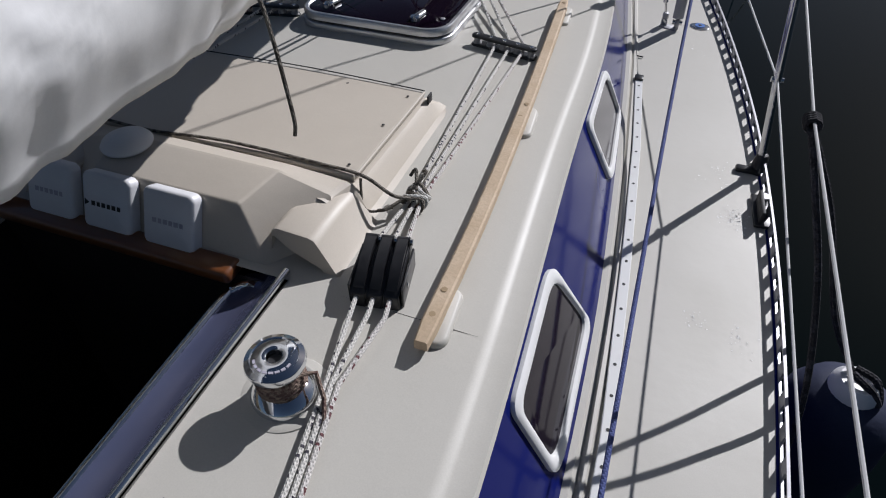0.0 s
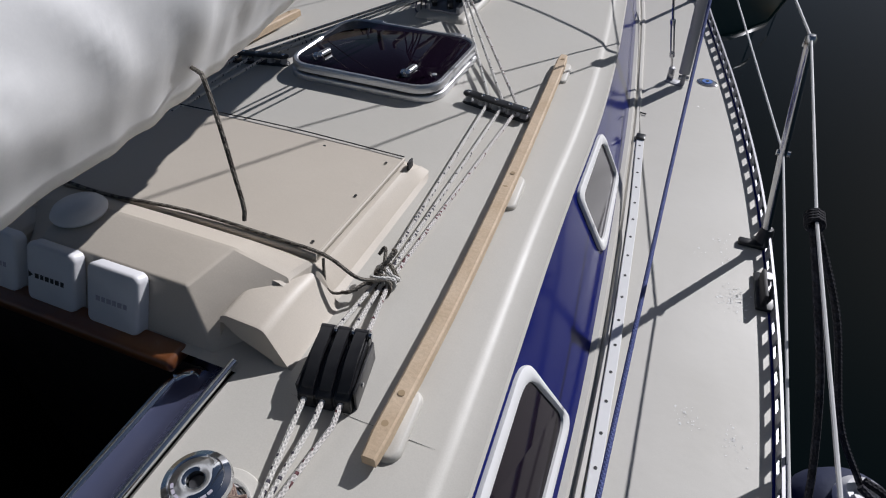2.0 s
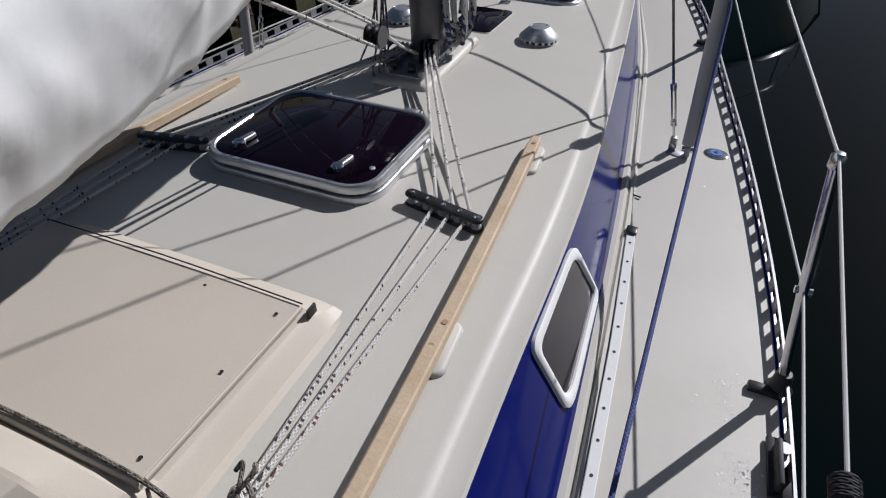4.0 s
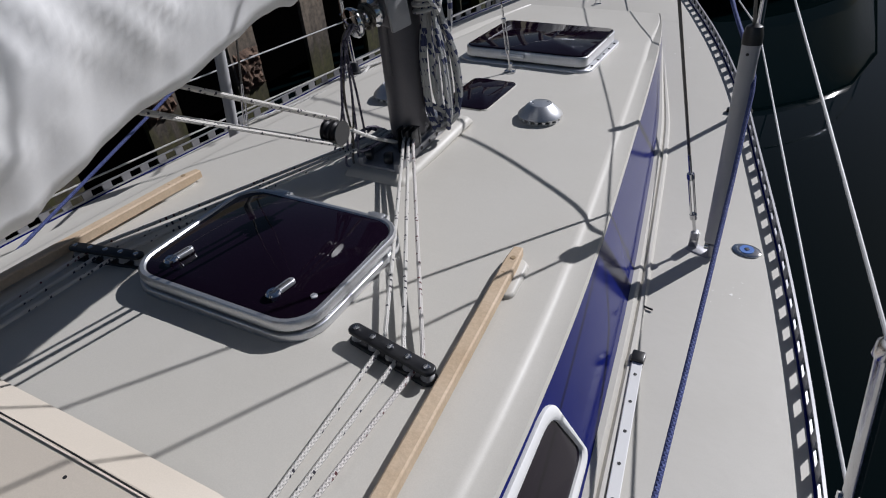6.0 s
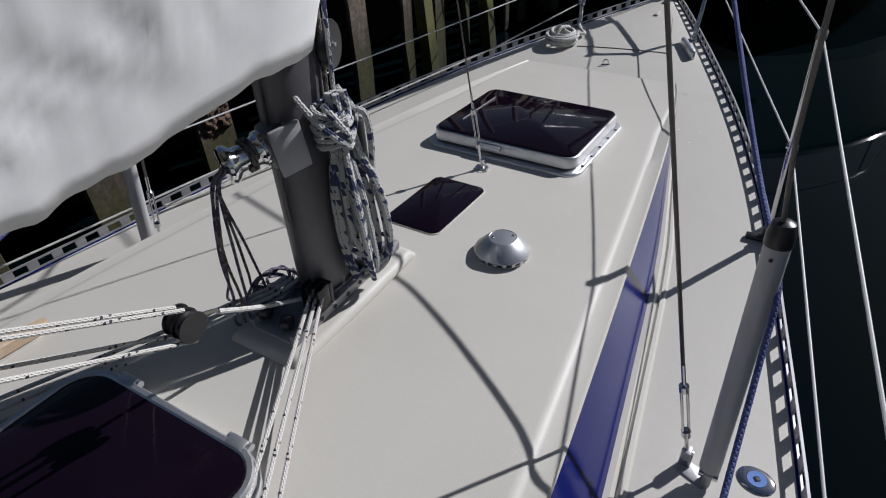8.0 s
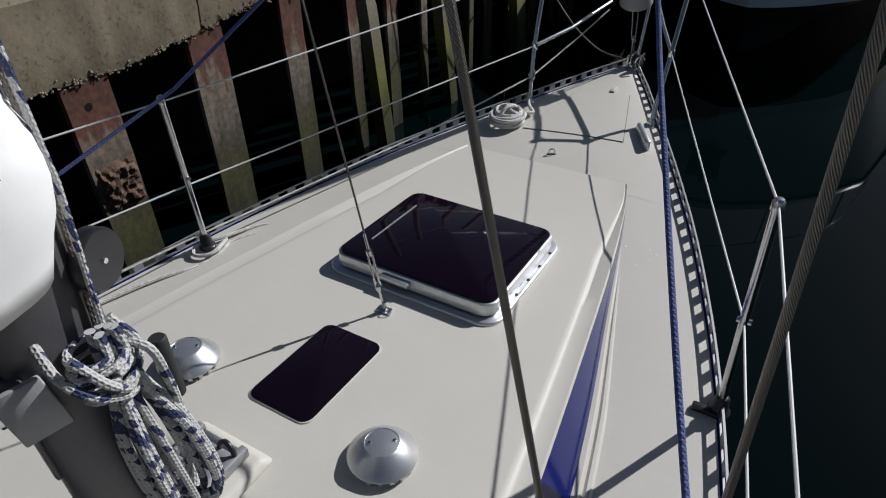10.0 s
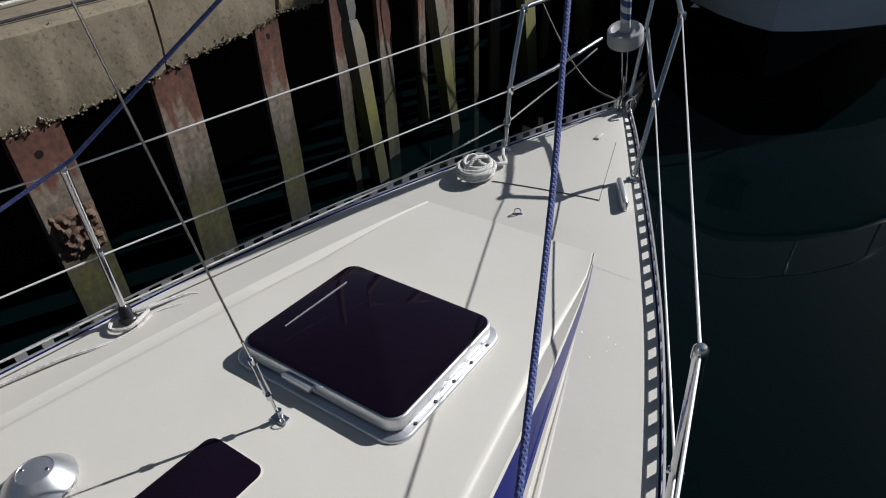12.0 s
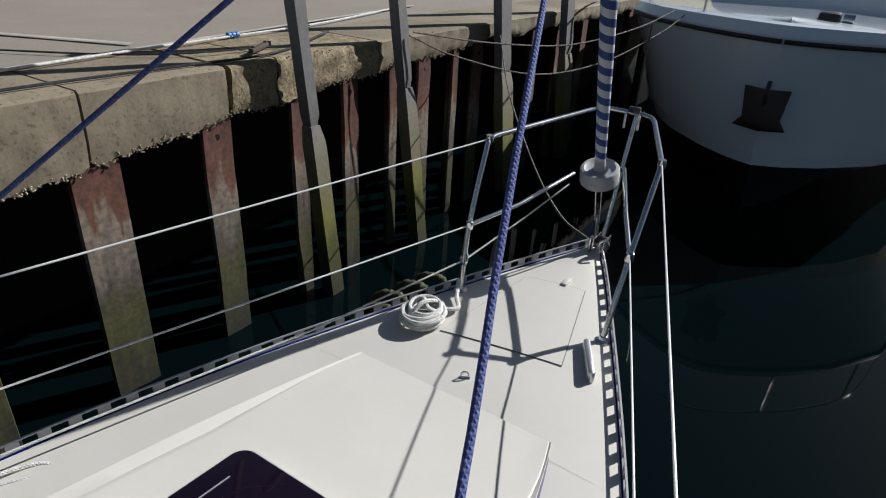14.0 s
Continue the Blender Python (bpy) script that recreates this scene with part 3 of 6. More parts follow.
def toe_rail(s):
    """Slotted aluminium rail along the deck edge, followed by length."""
    t = thing("toe_rail", "slotted silver aluminium toe rail along the deck edge", "toe rail", "toe rails")
    foot, bead = bmesh.new(), bmesh.new()
    pitch, slot = 0.0885, 0.05
    y = Y1 - 0.02
    cuts = [y]
    run, k = 0.0, 0
    while y > Y0:
        dy = 0.002
        run += math.hypot(dy, edge_x(y) - edge_x(y - dy))
        y -= dy
        if run >= (slot if k % 2 else pitch - slot):
            run, k = 0.0, k + 1
            cuts.append(y)

    def block(own, a, b, z0, z1, w):
        v = []
        for yy in (a, b):
            for dx, z in ((-w, z0), (w, z0), (w, z1), (-w, z1)):
                v.append(own.verts.new((s * (edge_x(yy) + 0.008 + dx), yy, deck_z(yy) + z)))
        for q in ((0, 1, 5, 4), (1, 2, 6, 5), (2, 3, 7, 6), (3, 0, 4, 7), (0, 3, 2, 1), (4, 5, 6, 7)):
            own.faces.new([v[i] for i in q])

    for i, (a, b) in enumerate(zip(cuts, cuts[1:])):
        block(foot, b, a, 0.004, 0.011, 0.003)
        block(bead, b, a, 0.041, 0.047, 0.0036)
        if i % 2 == 0:
            web = bmesh.new()
            block(web, b, a, 0.011, 0.041, 0.003)
            part("web", web, ALU_DULL, t, smooth=0)
    part("foot", foot, ALU, t, smooth=0)
    part("bead", bead, ALU_DULL, t, "rounded top bead", smooth=0)
    return t


toe_rail(1)
toe_rail(-1)

# ---- fittings on the coachroof and decks ----
def slope(y, f=roof_z):
    return math.degrees(math.atan2(f(y + 0.1) - f(y - 0.1), 0.2))


def rounded_plate(w, d, h, r, z=0.0, edge=0.004, seg=6):
    """A plate with rounded corners and a softened upper edge."""
    own = bmesh.new()
    loops = []
    for inset, zz in ((0, z), (0, z + h - edge), (edge * 0.35, z + h - edge * 0.3), (edge, z + h)):
        ring = []
        for cx, cy, a0 in ((1, 1, 0), (-1, 1, 90), (-1, -1, 180), (1, -1, 270)):
            for k in range(seg + 1):
                a = radians(a0 + 90 * k / seg)
                ring.append(own.verts.new((cx * (w / 2 - r) + (r - inset) * math.cos(a), cy * (d / 2 - r) + (r - inset) * math.sin(a), zz)))
        loops.append(ring)
    for a, b in zip(loops, loops[1:]):
        for k in range(len(a)):
            own.faces.new((a[k], a[(k + 1) % len(a)], b[(k + 1) % len(a)], b[k]))
    own.faces.new(loops[-1])
    own.faces.new(loops[0][::-1])
    return own


def ring_frame(w, d, h, r, width, z=0.0, seg=6):
    """A frame with rounded corners: outer wall, soft top and inner wall."""
    own = bmesh.new()
    rows = []
    for inset, zz in ((0, z), (0, z + h * 0.75), (width * 0.25, z + h), (width * 0.75, z + h), (width, z + h * 0.8), (width, z)):
        ring = []
        for cx, cy, a0 in ((1, 1, 0), (-1, 1, 90), (-1, -1, 180), (1, -1, 270)):
            for k in range(seg + 1):
                a = radians(a0 + 90 * k / seg)
                ring.append((cx * (w / 2 - r) + (r - inset) * math.cos(a), cy * (d / 2 - r) + (r - inset) * math.sin(a), zz))
        rows.append(ring)
    rows.append(rows[0])
    return grid(rows, own, closed=True)


# the main hatch: three stacked silver frames, smoked lid and two levers
h1 = thing("deck_hatch", "closed smoked acrylic deck hatch in a silver frame", "deck hatch", "deck hatches", (-0.02, -0.31, roof_at(0, -0.31)), rx=slope(-0.31))
part("base_frame", rounded_plate(0.60, 0.50, 0.022, 0.10), ALU, h1)
part("seal", rounded_plate(0.575, 0.475, 0.012, 0.09, 0.02), RUBBER, h1, "black rubber seal")
part("lid_frame", ring_frame(0.59, 0.49, 0.026, 0.095, 0.021, 0.030), ALU, h1)
part("lid", rounded_plate(0.552, 0.452, 0.021, 0.078, 0.032, 0.003), SMOKED, h1, "dark smoked acrylic lid")
for x in (-0.19, 0.158):
    lev = part("lever", rounded_plate(0.022, 0.085, 0.012, 0.011, 0.056), ALU, h1, "silver locking lever")
    lev.location = (x, -0.14, 0)
    lev.rotation_euler = (0, 0, radians(-8))
    part("pivot", lathe([(0.02, 0.052), (0.02, 0.064), (0.016, 0.068), (0.004, 0.068)], 20, m=pose(0, -0.025, 0)), CHROME, lev)
    part("lever_slot", rounded_plate(0.008, 0.04, 0.002, 0.004, 0.068), RUBBER, lev).location = (0.0, 0.012, 0)
part("screw_cap", lathe([(0.009, 0.052), (0.009, 0.056), (0.004, 0.058)], 14, m=pose(0.245, -0.125, 0)), WHITE_PLASTIC, h1)
for x in (-0.16, 0.19):
    own = rbox(0.05, 0.03, 0.03, (x, 0.242, 0.028), 0.006)
    tube([(x - 0.032, 0.25, 0.046), (x + 0.032, 0.25, 0.046)], 0.009, 10, bm=own)
    part("hinge", own, ALU, h1)

# the forward hatch: low flange, silver lid rim, dark acrylic
y2 = 1.722
h2 = thing("deck_hatch", "closed dark acrylic fore hatch with a silver rim", "deck hatch", "deck hatches", (0.012, y2, roof_at(0, y2) - 0.004), rx=slope(y2))
part("flange", rounded_plate(0.665, 0.60, 0.014, 0.07, 0.0, 0.006), ALU, h2)
part("seal", rounded_plate(0.58, 0.51, 0.012, 0.05, 0.012), RUBBER, h2, "black rubber seal")
own = rounded_plate(0.615, 0.545, 0.044, 0.05, 0.022, 0.004)
rim = part("lid_frame", own, ALU, h2, "brushed silver lid rim")
pane2 = part("lid", rounded_plate(0.60, 0.53, 0.006, 0.046, 0.0655, 0.002), SMOKED, h2, "dark smoked acrylic lid")
part("handle", rbox(0.115, 0.022, 0.018, (-0.045, -0.284, 0.036), 0.005), ALU, rim, "silver opening handle")
for k in range(5):
    for s in (1, -1):
        part("screw", lathe([(0.006, 0.013), (0.006, 0.017), (0.002, 0.018)], 10, m=pose(s * 0.318, -0.2 + 0.1 * k, 0)), RUBBER, h2)
own = tube([(-0.235, -0.14, 0.0722), (-0.235, 0.16, 0.0722)], 0.002, 6)
part("support_strut", own, ALU_DULL, pane2, "thin steel strut seen through the lid")

ys_ = 1.015
sw = thing("deck_light", "flush dark acrylic deck light", "deck window", at=(-0.006, ys_, roof_at(0, ys_)), rx=slope(ys_))
part("bedding", rounded_plate(0.214, 0.357, 0.0022, 0.032, 0.0, 0.001), GEL, sw)
part("pane", rounded_plate(0.206, 0.348, 0.006, 0.03, 0.0, 0.002), SMOKED, sw)


def mushroom_vent(x, y):
    v = thing("mushroom_vent", "round brushed aluminium mushroom vent", "deck vent", "mushroom vents", (x, y, roof_at(x, y) - 0.002), rx=slope(y))
    part("base", lathe([(0.078, 0), (0.078, 0.006), (0.062, 0.008), (0.06, 0.018), (0.06, 0.02)], 36), ALU, v)
    for k in range(18):
        a = 2 * math.pi * k / 18
        part("lug", rbox(0.012, 0.012, 0.014, (0, 0, 0.006), 0.001), ALU, v).matrix_basis = pose(0.076 * math.cos(a), 0.076 * math.sin(a), 0, 0, 0, math.degrees(a))
    # solid black ring painted for the shade under the cap
    part("grille_shadow_ring", lathe([(0.07, 0.006), (0.07, 0.019), (0.06, 0.02)], 36), RUBBER, v, "black ring standing in for the shaded air gap")
    vc = part("cap", lathe([(0.084, 0.018), (0.086, 0.022), (0.084, 0.026), (0.046, 0.062), (0.042, 0.064), (0.0415, 0.0625), (0.03, 0.0645), (0.003, 0.066)], 48), ALU, v)
    for a in (40, 215):
        part("screw", lathe([(0.004, 0.064), (0.004, 0.067), (0.001, 0.067)], 10, m=pose(0.03 * math.cos(radians(a)), 0.03 * math.sin(radians(a)), 0)), STEEL, vc)
    return v


mushroom_vent(0.322, 0.858)
mushroom_vent(-0.335, 0.85)

# handrails
PLUG = mat("teak_plug", (0.36, 0.26, 0.15), 0.6)


def handrail(s):
    t = thing("handrail", "straight bare teak handrail bolted to the coachroof", "handrail", "teak handrails")
    pts = smooth_path([(s * 0.686, -1.82, 0), (s * 0.678, -1.4, 0), (s * 0.654, -0.93, 0), (s * 0.623, -0.48, 0), (s * 0.588, -0.025, 0)], 8)
    rows = []
    for i, q in enumerate(pts):
        d = (pts[min(i + 1, len(pts) - 1)] - pts[max(i - 1, 0)]).normalized()
        n = Vector((d.y, -d.x, 0))
        w, z = 0.0175, roof_at(q.x, q.y)
        e = 0.004 if i in (0, len(pts) - 1) else 0
        rows.append([tuple(q + n * a * (w - e) + Vector((0, 0, z + h))) for a, h in ((-1, 0.012), (-1, 0.038 - e), (-0.75, 0.042 - e), (0.75, 0.042 - e), (1, 0.038 - e), (1, 0.012))])
    own = grid(rows, closed=True)
    for r in (rows[0], rows[-1]):
        own.faces.new([own.verts.new(v) for v in r])
    part("rail", own, WOOD, t, smooth=25)
    for y in (-1.72, -0.93, -0.12):
        x = float(np.interp(y, [-1.82, -1.4, -0.93, -0.48, -0.025], [0.686, 0.678, 0.654, 0.623, 0.588]))
        own = rounded_plate(0.055, 0.16, 0.014, 0.027, 0, 0.009)
        p = part("moulded_pad", own, GEL, t, "raised cream pad under the rail")
        p.matrix_basis = pose(s * (x + 0.012), y, roof_at(x, y) - 0.001, 0, 0, s * 4)
        for dy in (-0.03, 0.04):
            part("plug", lathe([(0.007, 0), (0.007, 0.0008)], 12, m=pose(s * x, y + dy, roof_at(x, y) + 0.042)), PLUG, t)
    return t


handrail(1)
handrail(-1)

# genoa tracks
def genoa_track(s):
    t = thing("genoa_track", "silver aluminium sheet track with pin holes", "sheet track", "genoa tracks")
    fx = lambda y: float(np.interp(y, [-3.2, -1.69, -1.08, -0.5, -0.005], [1.105, 1.078, 1.036, 0.988, 0.932]))
    rows = []
    for y in ys(-3.2, -0.03, 0.1):
        z = deck_z(y)
        rows.append([(s * (fx(y) + dx), y, z + dz) for dx, dz in ((-0.008, 0), (-0.008, 0.010), (-0.0145, 0.011), (-0.0145, 0.0165), (-0.0125, 0.018), (0.0125, 0.018), (0.0145, 0.0165), (0.0145, 0.011), (0.008, 0.010), (0.008, 0))])
    part("rail", grid(rows), WHITE_ALU, t, smooth=30)
    y = -0.075
    while y > -3.1:
        part("pin_hole", lathe([(0.0045, 0.0), (0.0045, 0.0006)], 12, m=pose(s * fx(y), y, deck_z(y) + 0.0181)), RUBBER, t)
        y -= 0.094
    part("end_stop", rbox(0.036, 0.04, 0.026, (s * fx(-0.01), -0.012, deck_z(0)), 0.004), BLACK, t, "black end stop")
    return t


genoa_track(1)
genoa_track(-1)

# organisers, clutches and winch
def organiser(s):
    t = thing("deck_organiser", "black deck organiser leading three ropes", "deck organiser", "deck organisers", (s * 0.472, -0.49, roof_at(0.47, -0.49)), rz=-s * 11)
    part("base", rounded_plate(0.25, 0.045, 0.008, 0.02, 0), BLACK, t)
    part("top_plate", rounded_plate(0.25, 0.036, 0.008, 0.017, 0.03), BLACK, t)
    for k in range(5):
        x = -0.105 + 0.0525 * k
        part("sheave", lathe([(0.016, 0.008), (0.011, 0.018), (0.016, 0.03)], 18, m=pose(x, 0, 0)), GREY_PLASTIC, t)
        part("bolt", lathe([(0.008, 0.037), (0.0075, 0.041), (0.003, 0.042)], 12, m=pose(x, 0, 0)), STEEL, t)
    return t


organiser(1)
organiser(-1)


def rope_clutch(s):
    t = thing("rope_clutch", "black triple rope clutch", "rope clutch", "rope clutches", (s * 0.541, -1.672, roof_at(0.53, -1.67)), rz=s * 11)
    t.matrix_basis = t.matrix_basis @ Matrix.Diagonal((0.93, 0.84, 1.0, 1))
    prof = [(-0.088, 0.0), (-0.09, 0.03), (-0.085, 0.04), (-0.03, 0.056), (0.03, 0.062), (0.078, 0.066), (0.09, 0.056), (0.088, 0.0)]
    for k in range(3):
        x = -0.0375 + 0.0375 * k
        own = bmesh.new()
        rows = [[(x - 0.0172, y, z) for y, z in prof], [(x + 0.0172, y, z) for y, z in prof]]
        grid(rows, own)
        for r in rows:
            own.faces.new([own.verts.new(q) for q in r])
        bmesh.ops.remove_doubles(own, verts=own.verts, dist=0.0001)
        bmesh.ops.bevel(own, geom=own.edges[:], offset=0.003, segments=2, affect="EDGES")
        part("body", own, BLACK, t)
        hp = [(-0.075, 0.046), (-0.03, 0.061), (0.03, 0.067), (0.074, 0.071), (0.08, 0.076), (0.06, 0.078), (0.0, 0.073), (-0.07, 0.053)]
        own = bmesh.new()
        rows = [[(x - 0.012, y, z) for y, z in hp], [(x + 0.012, y, z) for y, z in hp]]
        grid(rows, own, closed=True)
        for r in rows:
            own.faces.new([own.verts.new(q) for q in r])
        part("handle", own, BLACK, t)
        part("handle_boss", tube([(x - 0.015, 0.078, 0.064), (x + 0.015, 0.078, 0.064)], 0.0135, 14), BLACK, t, "rounded handle pivot")
        part("handle_pin", tube([(x + 0.0155, 0.078, 0.066), (x + 0.022, 0.078, 0.066)], 0.0075, 10), STEEL, t)
    for x in (-0.06, 0.06):
        part("side_plate", rbox(0.006, 0.15, 0.052, (x, 0.0, 0), 0.002), BLACK, t)
        part("bolt", lathe([(0.006, 0), (0.006, 0.003)], 10, m=pose(x + (0.003 if x > 0 else -0.006), -0.03, 0.03, 0, 90, 0)), STEEL, t)
    return t


rope_clutch(1)
rope_clutch(-1)

wz = roof_at(0.49, -1.99)
winch = thing("winch", "chrome self-standing sheet winch with rope turns", "winch", at=(0.488, -1.992, wz), rz=20)
winch.matrix_basis = winch.matrix_basis @ Matrix.Diagonal((0.93, 0.93, 1.08, 1))
part("base", lathe([(0.066, 0), (0.067, 0.008), (0.062, 0.016), (0.05, 0.024), (0.042, 0.03)], 40), CHROME, winch)
part("moulded_plinth", lathe([(0.092, -0.004), (0.088, 0.002), (0.078, 0.004)], 40), GEL, winch)
wd = part("drum", lathe([(0.040, 0.026), (0.038, 0.05), (0.040, 0.074), (0.05, 0.084), (0.057, 0.088), (0.0585, 0.094), (0.056, 0.100), (0.046, 0.104), (0.044, 0.102), (0.03, 0.106), (0.018, 0.107), (0.015, 0.105), (0.014, 0.085)], 48), CHROME, winch)
part("socket", lathe([(0.0138, 0.086), (0.0138, 0.0955), (0.003, 0.0955)], 8), RUBBER, wd, "dark handle socket")
for k in range(8):
    a = radians(200 + 18 * k)
    part("engraved_mark", rbox(0.005, 0.009, 0.0006, (0, 0, 0.1045), 0), INK, wd).matrix_basis = pose(0.037 * math.cos(a), 0.037 * math.sin(a), 0, 0, 0, math.degrees(a))
own = tube([(0.0455 * math.cos(a), 0.0455 * math.sin(a), 0.033 + 0.0078 * a / 6.283) for a in [2 * math.pi * k / 20 for k in range(5 * 20)]] + [(0.07, 0.0, 0.06), (0.085, -0.035, 0.03), (0.088, -0.08, 0.01)], 0.0046, 8)
tagged(part("winch_rope", own, ROPE_BROWN), "brown rope wound on the winch drum", "rope").matrix_basis = winch.matrix_basis.copy()

# sliding hatch, garage and companionway trim
hood = thing("companionway_hood", "cream moulded companionway hood with a sliding hatch", "hatch hood")
top = curve([(-1.6, 0.437), (-1.53, 0.437), (-1.475, 0.412), (-1.462, 0.398), (-1.45, 0.378), (-1.02, 0.357), (-0.99, 0.357), (-0.94, 0.325), (-0.90, 0.30)])
rows = []
for y in (-1.56, -1.545, -1.53, -1.50, -1.475, -1.455, -1.43, -1.3, -1.15, -1.03, -0.99, -0.965, -0.94, -0.92):
    t_, r_ = top(y), roof_at(0.4, y) - 0.004
    t_ = max(t_, r_ + 0.002)
    w = 0.385 if y > -1.47 else 0.385 - 0.02 * min(1, (-1.47 - y) / 0.06)
    xc, zb = 0.222, 0.402
    h_ = lambda x: t_ if y > -1.475 or abs(x) < xc else t_ - max(0.0, t_ - zb) * min(1, (abs(x) - xc) / (w - 0.006 - xc))
    te = h_(w)
    sec = [(w + 0.055, r_), (w + 0.03, r_ + 0.012 * (te - r_) / 0.08), (w + 0.006, r_ + 0.75 * (te - r_)), (w - 0.006, te - 0.004), (w - 0.02, h_(w - 0.02))]
    rows.append([(-x, y, z) for x, z in sec] + [(x, y, h_(x) + 0.004 * (1 - (x / 0.37) ** 2)) for x in (-0.26, -xc - 0.004, -xc + 0.004, -0.1, 0, 0.1, xc - 0.004, xc + 0.004, 0.26)] + [(x, y, z) for x, z in sec[::-1]])
part("garage", grid(rows), BEIGE, hood, smooth=16)
own = bmesh.new()
fr = {k: [own.verts.new((sgn * x, y, z)) for sgn in (-1, 1)] for k, (x, y, z) in {"brow": (0.198, -1.662, 0.435), "ridge": (0.224, -1.54, 0.4425), "side": (0.361, -1.54, 0.4065), "foot": (0.277, -1.715, 0.322), "heel": (0.357, -1.60, 0.322)}.items()}
for q in ((("foot", 0), ("foot", 1), ("brow", 1), ("brow", 0)), (("brow", 0), ("brow", 1), ("ridge", 1), ("ridge", 0)), (("brow", 1), ("foot", 1), ("side", 1), ("ridge", 1)), (("brow", 0), ("ridge", 0), ("side", 0), ("foot", 0)), (("foot", 1), ("heel", 1), ("side", 1)), (("foot", 0), ("side", 0), ("heel", 0))):
    own.faces.new([fr[k][i] for k, i in q])
bmesh.ops.bevel(own, geom=[e for e in own.edges if not e.is_boundary], offset=0.007, segments=3, profile=0.5, affect="EDGES")
part("hood_front", own, BEIGE, hood, "moulded after face of the hood with chamfered corners", smooth=60)
sx = [-0.376, -0.376, -0.372, -0.25, -0.12, 0, 0.12, 0.25, 0.372, 0.376, 0.376]
own = bmesh.new()
rows = []
for y, e in ((-0.228, 1), (-0.228, 0.5), (-0.224, 0), (-0.1, 0), (0.1, 0), (0.224, 0), (0.228, 0.5), (0.228, 1)):
    rows.append([(x, y, (0.0 if e == 1 or i in (0, 10) else 0.0145 - (0.004 if e or i in (1, 9) else 0)) + 0.005 * (1 - (x / 0.376) ** 2)) for i, x in enumerate(sx)])
lid = part("sliding_hatch", grid(rows, own), BEIGE, hood, "flat cream sliding hatch", smooth=25)
lid.matrix_basis = pose(0, -1.232, 0.3815, -2.9, 0, 0)
for x, y in ((0.345, -1.05), (0.345, -1.22), (0.345, -1.42), (-0.02, -1.05), (0.15, -1.04)):
    part("screw", lathe([(0.004, 0), (0.004, 0.0012)], 10, m=pose(x, y, 0.3992 - (y + 1.232) * 0.05)), RUBBER, hood)
# black tube drawn in for the shadow line along the hatch's front edge
own = tube([(-0.378, -1.004, 0.389), (0, -1.002, 0.396), (0.378, -1.004, 0.389)], 0.0018, 8, 4)
part("front_gap_shade", own, RUBBER, hood, "black line standing in for the gap shadow along the hatch edge")
# solid black block for the shade inside the rail's end opening
own = rbox(0.006, 0.03, 0.026, (0.388, -0.992, 0.347), 0.002)
part("opening_shade", own, RUBBER, hood, "black block standing in for shade in the slide rail opening")
part("edge_strip", tube([(0.379, -1.01, 0.386), (0.379, -1.445, 0.407)], 0.004, 8), BEIGE, hood)
def rail_hood(sgn):
    """A hollow moulded hood over the end of the slide rail, open aft."""
    outer = [(0.274, -0.004), (0.278, 0.05), (0.284, 0.078), (0.292, 0.085), (0.30, 0.087), (0.372, 0.082), (0.386, 0.077), (0.395, 0.066), (0.436, 0.006), (0.45, -0.004)]
    inner = [(0.275, -0.004), (0.279, 0.03), (0.282, 0.060), (0.285, 0.064), (0.29, 0.064), (0.315, 0.045), (0.33, 0.036), (0.35, 0.028), (0.40, 0.008), (0.41, -0.004)]
    rows = []
    for y, prof, k in ((-1.49, outer, 0.9), (-1.55, outer, 1.0), (-1.61, outer, 1.0), (-1.672, outer, 1.0), (-1.678, outer, 0.985), (-1.678, inner, 1.0), (-1.66, inner, 1.0), (-1.60, inner, 0.95)):
        z0 = roof_at(0.37, y)
        rows.append([(sgn * x, y - (0.014 * max(0.0, (0.08 - h) / 0.08) if y < -1.64 else 0.0), z0 + h * k) for x, h in prof])
    own = grid(rows)
    own.faces.new([own.verts.new(q) for q in rows[-1]])
    return part("rail_end_box", own, BEIGE, hood, "cream moulded box at the rail's end", smooth=35)


rail_hood(1)
rail_hood(-1)
own = rbox(0.74, 0.062, 0.036, (-0.155, -1.748, 0.292), 0.012, 3)
part("teak_trim", own, VARNISH, hood, "varnished mahogany trim")
dome = thing("antenna_dome", "small white domed antenna", "antenna", at=(-0.177, -1.565, 0.438))
part("foot", lathe([(0.05, 0), (0.05, 0.006)], 32), WHITE_PLASTIC, dome)
part("dome", lathe([(0.06, 0.004), (0.062, 0.01), (0.055, 0.02), (0.035, 0.03), (0.012, 0.035), (0.001, 0.0355)], 40), WHITE_PLASTIC, dome)

for x, ink, lab in ((0.039, INK, "white square instrument cover with faint grey print"), (-0.133, INK_DARK, "white square instrument cover with black print"), (-0.302, INK, "white square instrument cover with faint grey print")):
    t = thing("instrument_cover", lab, "instrument cover", "instrument covers", (x, -1.693, 0.374), rx=65)
    own = rounded_plate(0.138, 0.138, 0.03, 0.018, 0.0, 0.008)
    cv = part("cover", own, WHITE_PLASTIC, t)
    for k in range(6):
        part("print_bar", rbox(0.009 if k % 2 else 0.011, 0.011, 0.0005, (-0.036 + 0.0145 * k, -0.006, 0.0302), 0), ink, cv)
    if ink is INK_DARK:
        part("print_mark", lathe([(0.009, 0.0302), (0.009, 0.0307)], 3, m=pose(-0.056, -0.006, 0)), ink, cv)

